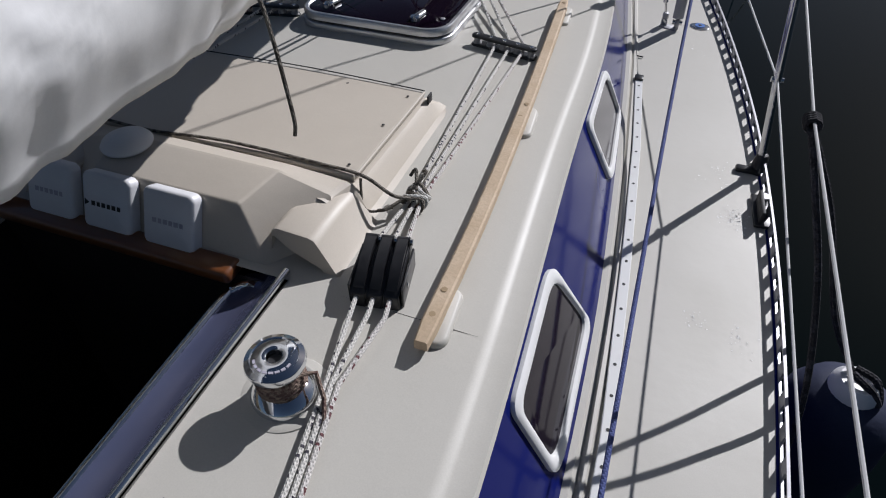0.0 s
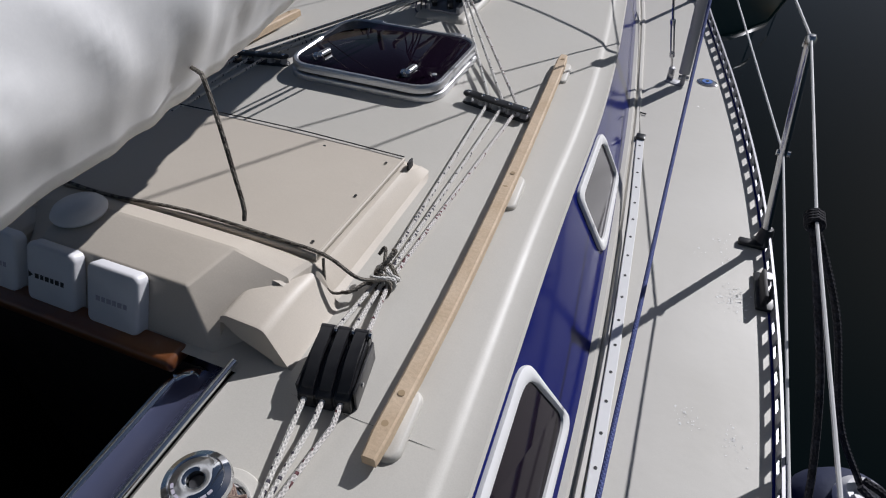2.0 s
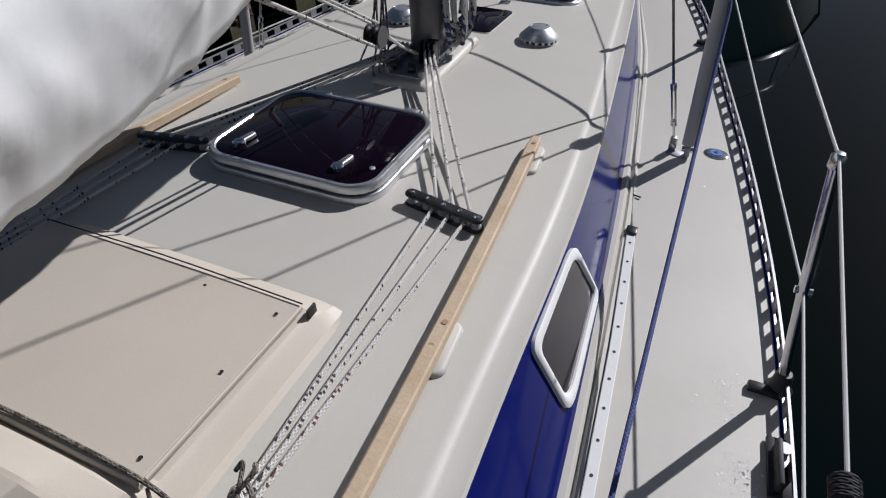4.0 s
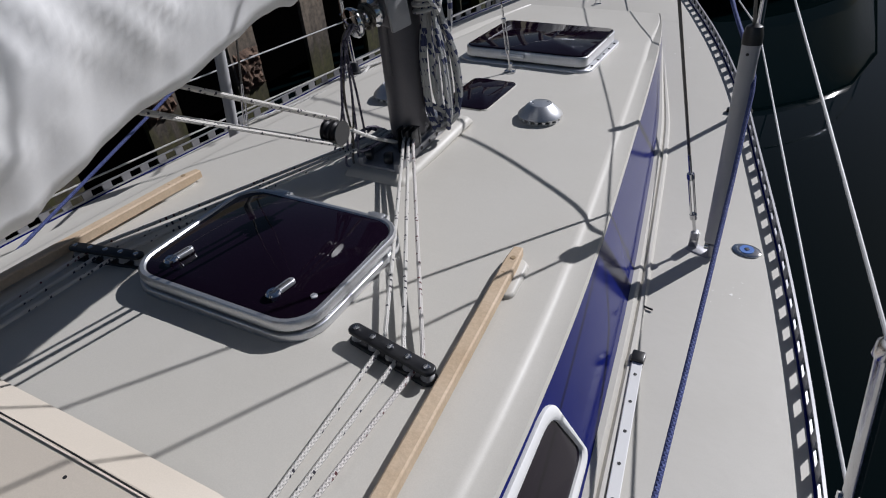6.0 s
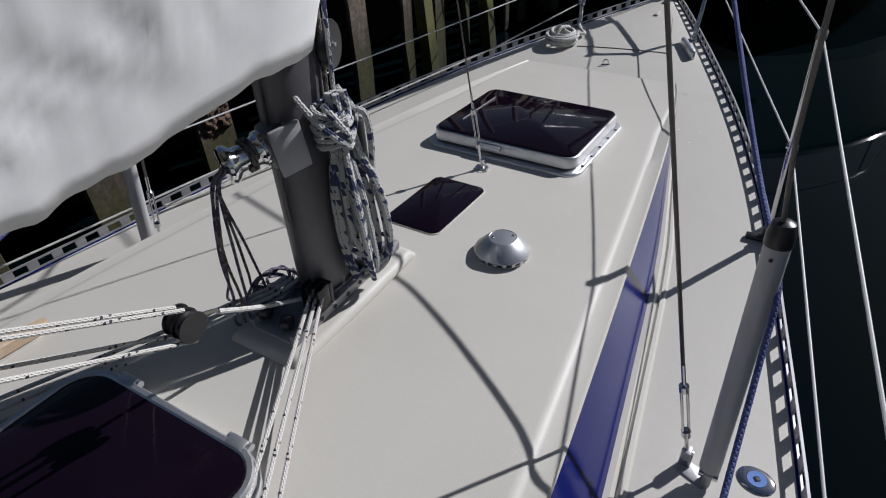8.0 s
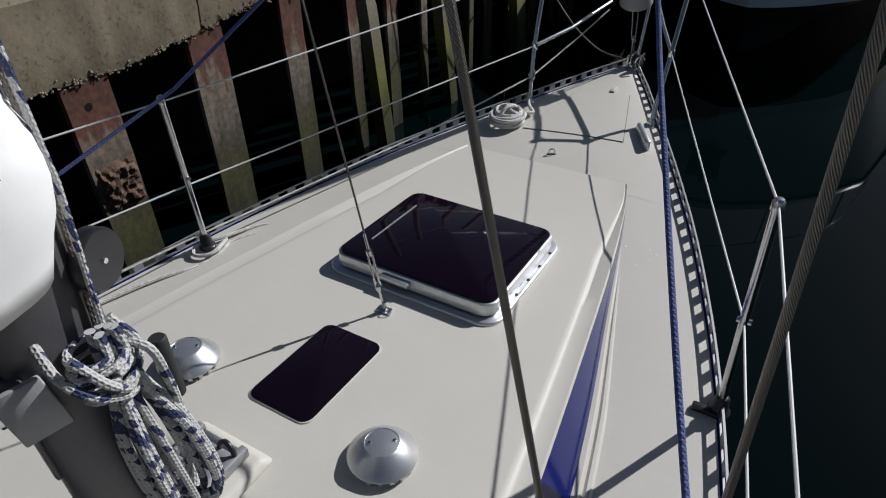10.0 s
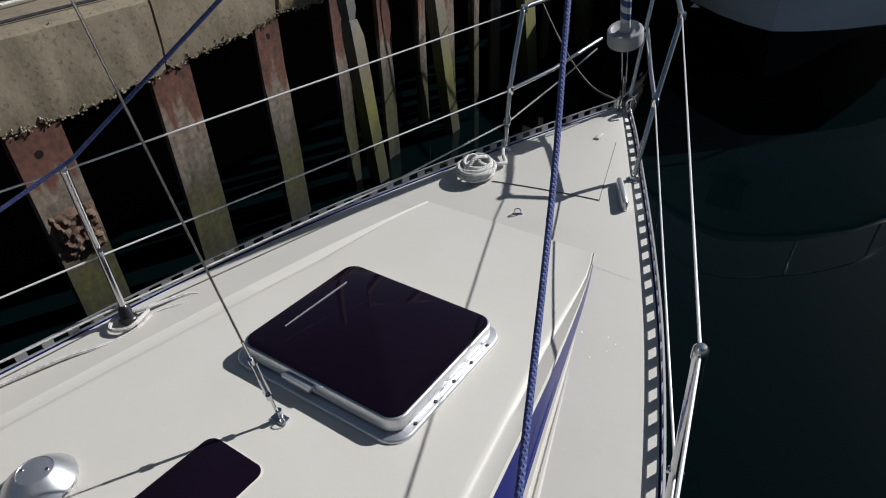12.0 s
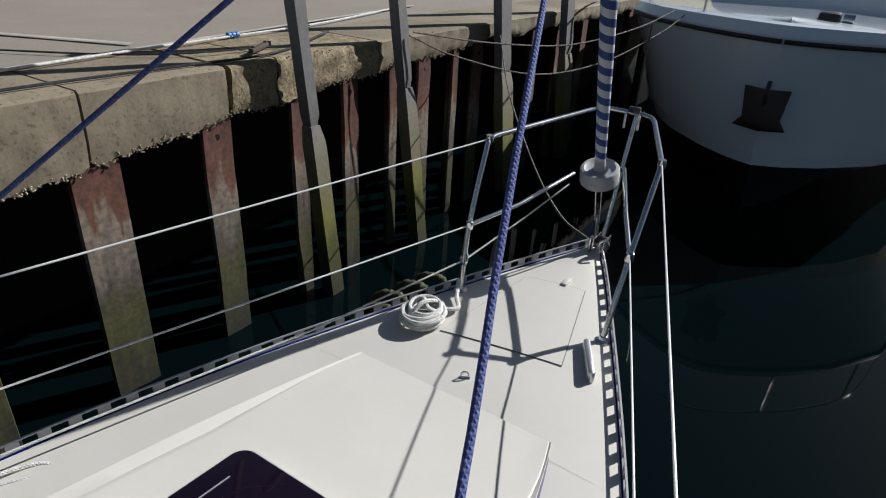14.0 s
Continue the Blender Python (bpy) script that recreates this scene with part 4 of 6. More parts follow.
# steel with the blue sky's reflection put into its base colour
SKYSTEEL = mat("sky_tinted_steel", (0.26, 0.28, 0.46), 0.2, metal=0.65, scale=10)
slide = thing("companionway_slide", "polished steel companionway slide rail", "slide rail")
part("plate", grid([[(x, y, z) for x, z in ((0.195, 0.16), (0.20, 0.25), (0.212, 0.272), (0.26, 0.288), (0.308, 0.312), (0.322, 0.324))] for y in ys(-3.25, -1.715, 0.2)]), SKYSTEEL, slide)
part("outer_strip", tube([(0.327, -3.25, 0.33), (0.331, -2.3, 0.334), (0.336, -1.725, 0.334)], 0.0085, 10), CHROME, slide)
part("inner_tube", tube([(0.203, -3.25, 0.262), (0.203, -2.3, 0.264), (0.202, -1.81, 0.266), (0.212, -1.768, 0.27), (0.243, -1.745, 0.28), (0.272, -1.752, 0.288)], 0.0125, 12, 4), CHROME, slide)

# cabin windows
def cabin_window(s, ya, yb):
    """A framed window let into the sloping cabin side; ya is its after end."""
    t = thing("cabin_window", "tinted cabin window in a white aluminium frame", "window", "cabin windows")
    L = yb - ya

    def at(u, v, out):
        y = ya + u * L
        fx, bx, z0, z1 = foot_x(y), brow_x(y), deck_z(y) + 0.02, brow_z(y)
        n = Vector((z1 - z0, 0, fx - bx)).normalized()
        q = Vector((fx + (bx - fx) * v, y, z0 + (z1 - z0) * v)) + n * out
        return (s * q.x, q.y, q.z)

    def outline(inset):
        pts = []
        c = [(0.03 + inset, 0.14 + inset * 2.1), (1.0 - inset * 0.9, 0.14 + inset * 2.1), (0.90 - inset, 0.97 - inset * 2.1), (0.0 + inset * 1.2, 0.97 - inset * 2.1)]
        r = [0.16, 0.10, 0.16, 0.10]
        for i in range(4):
            p0, p, p1 = Vector(c[i - 1]), Vector(c[i]), Vector(c[(i + 1) % 4])
            a = p + (p0 - p).normalized() * min(r[i], (p0 - p).length * 0.45)
            b = p + (p1 - p).normalized() * min(r[i], (p1 - p).length * 0.45)
            for k in range(7):
                f = k / 6
                pts.append((1 - f) ** 2 * a + 2 * f * (1 - f) * p + f * f * b)
        return pts

    rows = [[at(q.x, q.y, o) for q in outline(i)] for i, o in ((0.0, 0.0), (0.0, 0.010), (0.010, 0.014), (0.034, 0.014), (0.044, 0.010), (0.047, 0.001))]
    part("frame", grid(rows, closed=True), WHITE_ALU, t)
    own = bmesh.new()
    own.faces.new([own.verts.new(at(q.x, q.y, 0.004)) for q in outline(0.045)])
    part("pane", own, GLASS, t, smooth=0)
    return t


for s in (1, -1):
    cabin_window(s, -1.868, -1.41)
    cabin_window(s, -0.83, -0.385)

# deck filler, cleat, pad eye, anchor locker
fill = thing("deck_filler", "oval chrome deck filler with a blue cap", "deck filler", at=(1.138, 0.606, deck_z(0.6)), rz=-10)
own = lathe([(0.036, 0), (0.036, 0.003), (0.032, 0.005), (0.022, 0.006)], 36)
for v in own.verts:
    v.co.x *= 1.25
part("flange", own, CHROME, fill)
CAPBLUE = mat("blue_filler_cap", (0.05, 0.16, 0.5), 0.4)
fc = part("cap", lathe([(0.0225, 0.005), (0.0225, 0.008), (0.010, 0.0078)], 28), CAPBLUE, fill, "blue plastic cap")
part("key_socket", rbox(0.013, 0.013, 0.002, (0, 0, 0.0075), 0.002), RUBBER, fc).rotation_euler = (0, 0, radians(45))

cz = deck_at(0.345, 3.14)
cleat = thing("bow_cleat", "silver aluminium mooring cleat on the foredeck", "cleat", at=(0.345, 3.14, cz), rz=27)
own = rounded_plate(0.046, 0.235, 0.042, 0.022, 0, 0.012)
for v in own.verts:
    v.co.x *= 1 - 0.45 * (abs(v.co.y) / 0.1175) ** 2
    v.co.z *= 1 + 0.12 * (abs(v.co.y) / 0.1175) ** 2
part("body", own, ALU, cleat, "solid boat-shaped cleat body")
for y in (-0.038, 0.038):
    part("rope_slot", rounded_plate(0.016, 0.034, 0.0015, 0.007, 0.0428, 0.0005), RUBBER, cleat, "dark slot through the cleat").location = (0, y, 0)

pad = thing("pad_eye", "small steel pad eye on the foredeck", "pad eye", at=(0.0, 2.775, deck_at(0, 2.775)), rz=30)
part("plate", rounded_plate(0.05, 0.018, 0.003, 0.008), STEEL, pad)
part("eye", tube([(-0.014, 0, 0.002), (-0.013, 0, 0.02), (0, 0, 0.028), (0.013, 0, 0.02), (0.014, 0, 0.002)], 0.0035, 8, 4), STEEL, pad)

GAP = mat("locker_gap", (0.05, 0.045, 0.04), 0.8)
corners = [(-0.148, 3.578), (0.133, 3.63), (0.268, 3.058), (-0.238, 2.972)]
lock = thing("anchor_locker_lid", "flush cream anchor locker lid in the foredeck", "locker lid", kind="structure")


def flat_quad(grow, lift, n=10):
    c = Vector((sum(x for x, _ in corners) / 4, sum(y for _, y in corners) / 4))
    p = [Vector(q) + (Vector(q) - c).normalized() * grow for q in corners]
    rows = []
    for i in range(n + 1):
        a, b = p[0].lerp(p[3], i / n), p[1].lerp(p[2], i / n)
        rows.append([(*a.lerp(b, k / n), deck_at(a.lerp(b, k / n).x, a.lerp(b, k / n).y) + lift) for k in range(n + 1)])
    return grid(rows)


part("gap", flat_quad(0.005, 0.0025), GAP, lock, "dark gap round the lid", smooth=0)
solid(part("lid", flat_quad(0.0, 0.0045), GEL, lock, smooth=0), 0.002)
part("hinge_block", rbox(0.028, 0.075, 0.014, (0.035, 3.64, deck_at(0.03, 3.64)), 0.005), GEL, lock).rotation_euler = (0, 0, 0)

# ---- mast, boom, sail cover ----
MX, MY = -0.012, 0.455
mz = roof_at(0, 0.45)
mast = thing("mast", "grey aluminium mast stepped on the coachroof", "mast", at=(MX, MY, mz))
MASTGREY = mat("grey_anodised_mast", (0.13, 0.125, 0.135), 0.42, metal=0.4, tint=(0.10, 0.095, 0.105), scale=6, fine=0.05)


def oval(rx, ry, z, n=28, sq=0.82):
    return [(rx * math.copysign(abs(math.cos(2 * math.pi * k / n)) ** sq, math.cos(2 * math.pi * k / n)), ry * math.copysign(abs(math.sin(2 * math.pi * k / n)) ** sq, math.sin(2 * math.pi * k / n)), z) for k in range(n)]


own = grid([oval(0.058, 0.088, z) for z in (0.035, 0.5, 1.2, 3, 6, 9.6)], closed=True)
own.faces.new([own.verts.new(q) for q in oval(0.058, 0.088, 9.6)])
part("spar", own, MASTGREY, mast)
part("luff_groove", rbox(0.014, 0.01, 9.0, (0, -0.091, 0.3), 0.003), MASTGREY, mast)
part("step_plate", rbox(0.155, 0.46, 0.012, (0, 0.0, 0.026), 0.003), ALU_DULL, mast)
part("step_rail", rbox(0.02, 0.46, 0.03, (0.07, 0.0, 0.03), 0.003), ALU_DULL, mast)
part("step_rail", rbox(0.02, 0.46, 0.03, (-0.07, 0.0, 0.03), 0.003), ALU_DULL, mast)
own = rbox(0.25, 0.56, 0.034, (0, -0.01, -0.006), 0.016, 3, 0.9)
part("plinth", own, GEL, mast, "moulded cream mast plinth")
part("mast_foot", grid([oval(0.064, 0.096, z) for z in (0.036, 0.07)], closed=True), ALU_DULL, mast)
for k in range(6):
    part("plate_hole", lathe([(0.007, 0), (0.007, 0.001)], 12, m=pose(0.081, -0.13 + 0.055 * k, 0.046, 0, 90, 0)), RUBBER, mast)
own = bmesh.new()
for k in range(4):
    rbox(0.005, 0.05, 0.085, (0.018 + 0.019 * k, -0.098, 0.04), 0.001, bm=own)
rbox(0.066, 0.012, 0.085, (0.046, -0.075, 0.04), 0.001, bm=own)
part("rope_exit_box", own, BLACK, mast, "black halyard exit box")
for x, y in ((-0.05, 0.165), (0.05, 0.155), (0.045, 0.2)):
    part("u_bolt", tube([(x - 0.022, y, 0.03), (x - 0.022, y, 0.07), (x, y + 0.004, 0.088), (x + 0.022, y, 0.07), (x + 0.022, y, 0.03)], 0.0065, 8, 5), BLACK, mast, "black coated U-bolt")
part("crossbar", rbox(0.15, 0.035, 0.02, (0.0, 0.185, 0.038), 0.004), ALU_DULL, mast)
part("base_block", rbox(0.055, 0.05, 0.05, (0.06, 0.11, 0.036), 0.008), ALU, mast)

mw = thing("mast_winch", "chrome halyard winch on the mast", "winch", at=(-0.02, 0.345, 0.765))
axis = Vector((-0.35, -0.93, -0.12)).to_track_quat("Z", "Y").to_matrix().to_4x4()
mw.matrix_basis = Matrix.Translation((-0.025, 0.352, 0.765)) @ axis
part("drum", lathe([(0.042, 0.0), (0.042, 0.012), (0.034, 0.02), (0.029, 0.045), (0.032, 0.07), (0.044, 0.082), (0.046, 0.09), (0.042, 0.097), (0.02, 0.1), (0.013, 0.1), (0.012, 0.085)], 40), CHROME, mw)
part("bracket", rbox(0.09, 0.11, 0.05, (0.012, 0.0, -0.05), 0.006, 2, 0.8), MASTGREY, mw, "welded winch pad")
part("pad_face", rbox(0.012, 0.115, 0.075, (0.058, 0.0, -0.075), 0.004), GREY_PLASTIC, mw)
own = tube([(0.036 * math.cos(a), 0.036 * math.sin(a), 0.03 + 0.006 * a / 6.283) for a in [2 * math.pi * k / 16 for k in range(3 * 16)]], 0.004, 8)
part("rope_winding", own, ROPE_GREY, mw)

TAIL = rope_mat("dusky_grey_rope", (0.22, 0.20, 0.25), (0.07, 0.06, 0.10), 0.35, cell=0.01)
TAILS = [(-0.09, 0.232, -0.119, 0.236), (-0.082, 0.236, -0.10, 0.245), (-0.10, 0.225, -0.14, 0.222), (-0.105, 0.27, -0.205, 0.352), (-0.09, 0.28, -0.145, 0.358), (-0.12, 0.24, -0.235, 0.283)]
rnd = random.Random(31)
for k, (mx, my, ex, ey) in enumerate(TAILS):
    a, b = rnd.uniform(-0.012, 0.012), rnd.uniform(-0.012, 0.012)
    own = tube([(-0.045 + a, 0.262 + b, 0.755), (-0.07 + a, 0.238 + b, 0.70), (mx + a, my + b, 0.52), (0.5 * (mx + ex), 0.5 * (my + ey), 0.38), (ex, ey, roof_at(ex, ey) + 0.012), (ex + 0.05, ey + 0.04, roof_at(ex, ey) + 0.009)], 0.0038, 8, 6)
    tagged(part("halyard_tail", own, TAIL if k % 3 else ROPE_GREY), "grey halyard hanging from the mast winch", "rope", "halyard tails")
heap = thing("rope_heap", "tangled grey rope ends lying at the mast foot", "rope", at=(-0.115, 0.36, roof_at(0.1, 0.36)))
for k in range(6):
    r = rnd.uniform(0.03, 0.06)
    ox, oy, ph = rnd.uniform(-0.03, 0.03), rnd.uniform(-0.05, 0.05), rnd.uniform(0, 6)
    part("loop", tube([(ox + r * math.cos(q + ph), oy + 1.3 * r * math.sin(q + ph), 0.008 + 0.012 * k + 0.03 * math.sin(q) ** 2) for q in [2 * math.pi * i / 9 for i in range(9)]], 0.0048, 8, 3), TAIL, heap)

# coiled halyard on the mast
coil = thing("halyard_coil", "blue-flecked white halyard coiled and hung on the mast", "rope coil")
rnd = random.Random(4)
for k in range(9):
    a, b = rnd.uniform(-0.05, 0.05), rnd.uniform(-0.06, 0.06)
    low = rnd.uniform(0.30, 0.40)
    cx, cy = 0.082, 0.495
    pts = [(cx + a * 0.3, cy + b * 0.3, 0.86), (cx + a * 0.5 + 0.005, cy + b * 0.5, 0.72), (cx + a + 0.012, cy + b + 0.01, 0.58), (cx + a + 0.016, cy + b + 0.02, low + 0.05), (cx + a * 0.4 + 0.014, cy + b * 0.4 + 0.025, low), (cx - a + 0.012, cy - b + 0.02, low + 0.06), (cx - a * 0.9 + 0.01, cy - b + 0.005, 0.6), (cx - a * 0.4, cy - b * 0.4, 0.74), (cx - a * 0.2, cy - b * 0.2, 0.85)]
    part("hanging_turn", tube(pts, 0.0078, 8, 5), ROPE_B, coil)
for k in range(5):
    z = 0.735 + 0.02 * k
    r = 0.043 - 0.003 * abs(k - 2)
    tl = rnd.uniform(-0.012, 0.012)
    pts = [(0.080 + r * math.cos(a), 0.472 + r * 1.1 * math.sin(a), z + tl * math.cos(a) + 0.003 * a) for a in [2 * math.pi * i / 16 for i in range(17)]]
    part("binding_turn", tube(pts, 0.0075, 8), ROPE_B, coil)
for pts in ([(0.105, 0.423, 0.86), (0.130, 0.448, 0.80), (0.120, 0.483, 0.76), (0.095, 0.533, 0.80), (0.065, 0.518, 0.86)], [(0.035, 0.413, 0.87), (0.095, 0.403, 0.83), (0.125, 0.433, 0.78), (0.105, 0.493, 0.73), (0.055, 0.523, 0.72)], [(0.085, 0.523, 0.81), (0.125, 0.533, 0.80), (0.125, 0.543, 0.72), (0.105, 0.553, 0.6), (0.095, 0.543, 0.5), (0.095, 0.523, 0.44)]):
    part("loose_bight", tube(pts, 0.008, 8, 6), ROPE_B, coil)
for x in (0.03, 0.05, 0.07):
    own = tube([(x, 0.50, 0.82), (x - 0.01, 0.53, 1.1), (x - 0.03, 0.54, 2.2)], 0.0055, 8)
    tagged(part("halyard", own, ROPE_B if x != 0.05 else ROPE_GREY), "halyard running up the mast", "rope", "halyards")
ck = thing("cheek_block", "black halyard cheek block on the mast", "block", at=(0.028, 0.55, 0.94))
part("shell", lathe([(0.05, -0.018), (0.054, -0.012), (0.054, 0.012), (0.05, 0.018)], 28, m=pose(0, 0, 0, 0, 90, 20)), BLACK, ck)
part("pin", lathe([(0.006, 0.017), (0.005, 0.022)], 10, m=pose(0, 0, 0, 0, 90, 20)), STEEL, ck)
own = lathe([(0.014, 0), (0.017, 0.004), (0.017, 0.146), (0.014, 0.15)], 16)
tagged(part("mast_cleat", own, RUBBER), "dark plastic roller on the mast", "mast fitting").location = (0.055, 0.585, 0.60)

boom = thing("boom", "grey aluminium boom under the sail cover", "boom")
part("spar", tube([(-0.01, 0.36, 1.10), (-0.01, -4.2, 1.16)], 0.05, 20), MASTGREY, boom)
part("gooseneck", rbox(0.05, 0.06, 0.08, (-0.01, 0.36, 1.06), 0.01), ALU_DULL, boom)

hem = curve([(-4.4, 0.70), (-2.04, 0.725), (-1.5, 0.73), (-1.2, 0.765), (-0.8, 0.835), (-0.66, 0.885), (-0.5, 0.90), (-0.3, 0.95), (0.0, 0.955), (0.23, 0.985), (0.45, 0.965), (0.54, 1.03), (0.6, 1.06)])


bell = smooth_narrow([(0, 0.132), (0.08, 0.172), (0.17, 0.20), (0.28, 0.195), (0.42, 0.165), (0.6, 0.115), (0.8, 0.07), (1, 0.02)])
front = curve([(0, -0.03), (0.07, 0.0), (0.12, -0.004), (0.17, -0.03), (0.3, -0.045), (1, -0.06)])


def cover_point(y, k, n=26, wr=1.0):
    """Point k of n round the sail cover's section at y, from the starboard hem over the top to the port hem. y over 0.30 goes round the mast."""
    f = k / n
    lo = hem(y) - (0.08 * min(1.0, max(0.0, (f - 0.6) / 0.3)) if y < 0.2 else 0.0) + 0.012 * noise.noise((y * 7, 0, 3)) + 0.01 * noise.noise((y * 19, 5, 3))
    high = 1.62 + 0.5 * max(0.0, min(1.0, (y + 0.6) / 0.9)) - 0.1 * max(0, min(1, (-1.5 - y) / 2))
    u = abs(2 * f - 1)
    s = 1 if f < 0.5 else -1
    v = 1 - u
    sag = 0.03 * max(0.0, min(1.0, (-0.4 - y)))
    taut = max(0.0, min(1.0, (y + 0.9) / 0.4))
    full = 0.135 + 0.07 * math.sin(math.pi * min(1, v * 1.25)) - 0.15 * v ** 3
    w = max(bell(v) * (1 - taut) + full * taut + sag * math.sin(math.pi * min(1.0, v * 2.0)), 0.008)
    yy = y
    if y > 0.22:
        a = min(1.0, (y - 0.22) / 0.33) * math.pi / 2
        w *= max(math.cos(a), 0.03) ** 0.75
        yy = 0.22 + 0.31 * math.sin(a) * (1 - 0.12 * v) + 0.03 * math.sin(math.pi * min(1, v * 2)) + front(v) * math.sin(a)
    z = lo + (high - lo) * v ** 0.9
    p = Vector((s * w - 0.01, yy, z))
    a, c = y * 1.3 + z * 1.1, z * 1.5 - y * 0.6
    drape = max(0.0, min(1.0, (y + 1.0) / 0.5))
    ridge = lambda p_, q_, seed: 0.22 - min(0.5, abs(noise.noise((p_, q_, seed + s * 5.0))))
    fold = 0.030 * ridge(a * 1.7 + c * 0.5, c * 0.9 - a * 0.3, 3) + 0.020 * ridge(a * 3.6 - c * 1.7, c * 1.3 + a * 0.8, 7) + 0.015 * ridge(a * 7.5 + c * 3.5, c * 3.0 - a * 1.5, 4) * (0.7 + 0.9 * drape) + 0.005 * ridge(a * 15 - c * 11, c * 8 + a * 5, 9) * (0.5 + 1.3 * drape)
    fade = min(1.0, v * 6)
    p.x += s * fold * fade * wr
    p.z += 0.25 * fold * fade * wr
    return p


rows = []
for y in ys(-4.2, 0.55, 0.0165):
    rows.append([tuple(cover_point(y, k, 90)) for k in range(91)])
cov = thing("sail_cover", "white creased sail cover over the boom and mast", "sail cover")
solid(part("cloth", grid(rows), CLOTH, cov, smooth=80), 0.003)

def patch(y0, y1, v0, v1, mtl, name, lift=0.004, n=8, skew=0.0, tri=0):
    """A printed shape laid on the cover."""
    own = []
    for i in range(n + 1):
        f = i / n
        row = []
        for j in range(n + 1):
            g = j / n
            y = y0 + (y1 - y0) * f + skew * g
            if tri:
                y = y0 + (y1 - y0) * (0.5 + (f - 0.5) * (g if tri > 0 else 1 - g))
            v = v0 + (v1 - v0) * g
            row.append(tuple(cover_point(y, v * 26, 52) + Vector((lift, 0, 0.3 * lift))))
        own.append(row)
    return part(name, grid(own), mtl, cov, smooth=60)


LY0, LY1, LV0, LV1 = 0.262, 0.372, 0.143, 0.232
fy = lambda u: LY0 + (LY1 - LY0) * u
fv = lambda w: LV0 + (LV1 - LV0) * w
logo = lambda u0, u1, w0, w1, mtl, name, **kw: patch(fy(u0), fy(u1), fv(w0), fv(w1), mtl, name, 0.007, n=14, **kw)
for u0, u1, w0, w1 in ((0, 1, 0.98, 1.0), (0, 1, 0.0, 0.015), (0, 0.015, 0, 1), (0.985, 1, 0.25, 1)):
    logo(u0, u1, w0, w1, INK_DARK, "print_border")
logo(0.02, 0.55, 0.86, 0.92, INK_DARK, "print_band")
logo(0.02, 0.55, 0.78, 0.83, INK_DARK, "print_band")
logo(0.5, 0.98, 0.66, 0.97, INK_DARK, "print_shape", tri=1)
logo(0.05, 0.5, 0.34, 0.72, INK_DARK, "print_shape", tri=-1)
logo(0.56, 0.95, 0.36, 0.64, INK_DARK, "print_shape", tri=1)
logo(0.02, 0.98, 0.25, 0.27, INK_DARK, "print_band")
for u0 in (0.04, 0.16, 0.26):
    logo(u0, u0 + 0.06, 0.04, 0.22, INK, "print_bar")
for k in range(9):
    logo(0.40 + 0.066 * k, 0.44 + 0.066 * k, 0.09, 0.17, INK, "print_bar")
logo(0.45, 0.95, 0.035, 0.055, INK, "print_bar")

# kicking strap from the mast foot to the boom
kb = thing("kicker_block", "black fiddle block of the kicking strap", "block", at=(0.012, 0.01, 0.532))
kb.matrix_basis = kb.matrix_basis @ Matrix.Diagonal((0.85, 0.85, 0.85, 1))
for dx in (-0.016, 0.016):
    part("sheave", lathe([(0.034, -0.01), (0.026, -0.004), (0.026, 0.004), (0.034, 0.01)], 26, m=pose(dx, 0, 0, 0, 90, 0)), BLACK, kb)
for dx in (-0.03, 0.0, 0.03):
    part("cheek", lathe([(0.041, -0.002), (0.042, 0.0), (0.041, 0.002)], 26, m=pose(dx, 0, 0, 0, 90, 0)), BLACK, kb)
part("shackle", tube([(0, 0.02, 0.0), (0.0, 0.06, -0.015), (0, 0.09, -0.03)], 0.006, 8, 3), STEEL, kb)
for dx, z0, z1, y1 in ((0.014, 0.575, 1.13, -0.90), (-0.014, 0.57, 1.12, -0.88), (0.018, 0.49, 1.10, -0.97), (-0.016, 0.495, 1.09, -0.95)):
    own = tube([(0.012 + dx, 0.01, z0), (dx * 1.4, y1, z1)], 0.0048, 8)
    tagged(part("kicker_rope", own, ROPE_W), "white flecked rope of the kicking strap", "rope", "kicking strap ropes")
own = tube([(0.012, 0.09, 0.50), (0.005, 0.2, 0.42), (0.0, 0.33, 0.34)], 0.006, 8, 4)
tagged(part("kicker_strop", own, ROPE_PLAIN), "white strop from block to mast foot", "rope")
for x, y, r in ((-0.075, 0.27, 0.022), (0.005, 0.265, 0.018), (-0.11, 0.33, 0.02)):
    b = thing("foot_block", "small dark turning block at the mast foot", "block", "mast foot blocks", (x, y, roof_at(0, y) + 0.03))
    part("shell", lathe([(r, -0.014), (r + 0.003, -0.008), (r + 0.003, 0.008), (r, 0.014)], 20, m=pose(0, 0, r, 0, 90, 25)), BLACK, b)
    part("becket", tube([(0, 0, 0.0), (0.012, 0, -0.012), (0, 0.004, -0.03)], 0.004, 8, 3), STEEL, b)

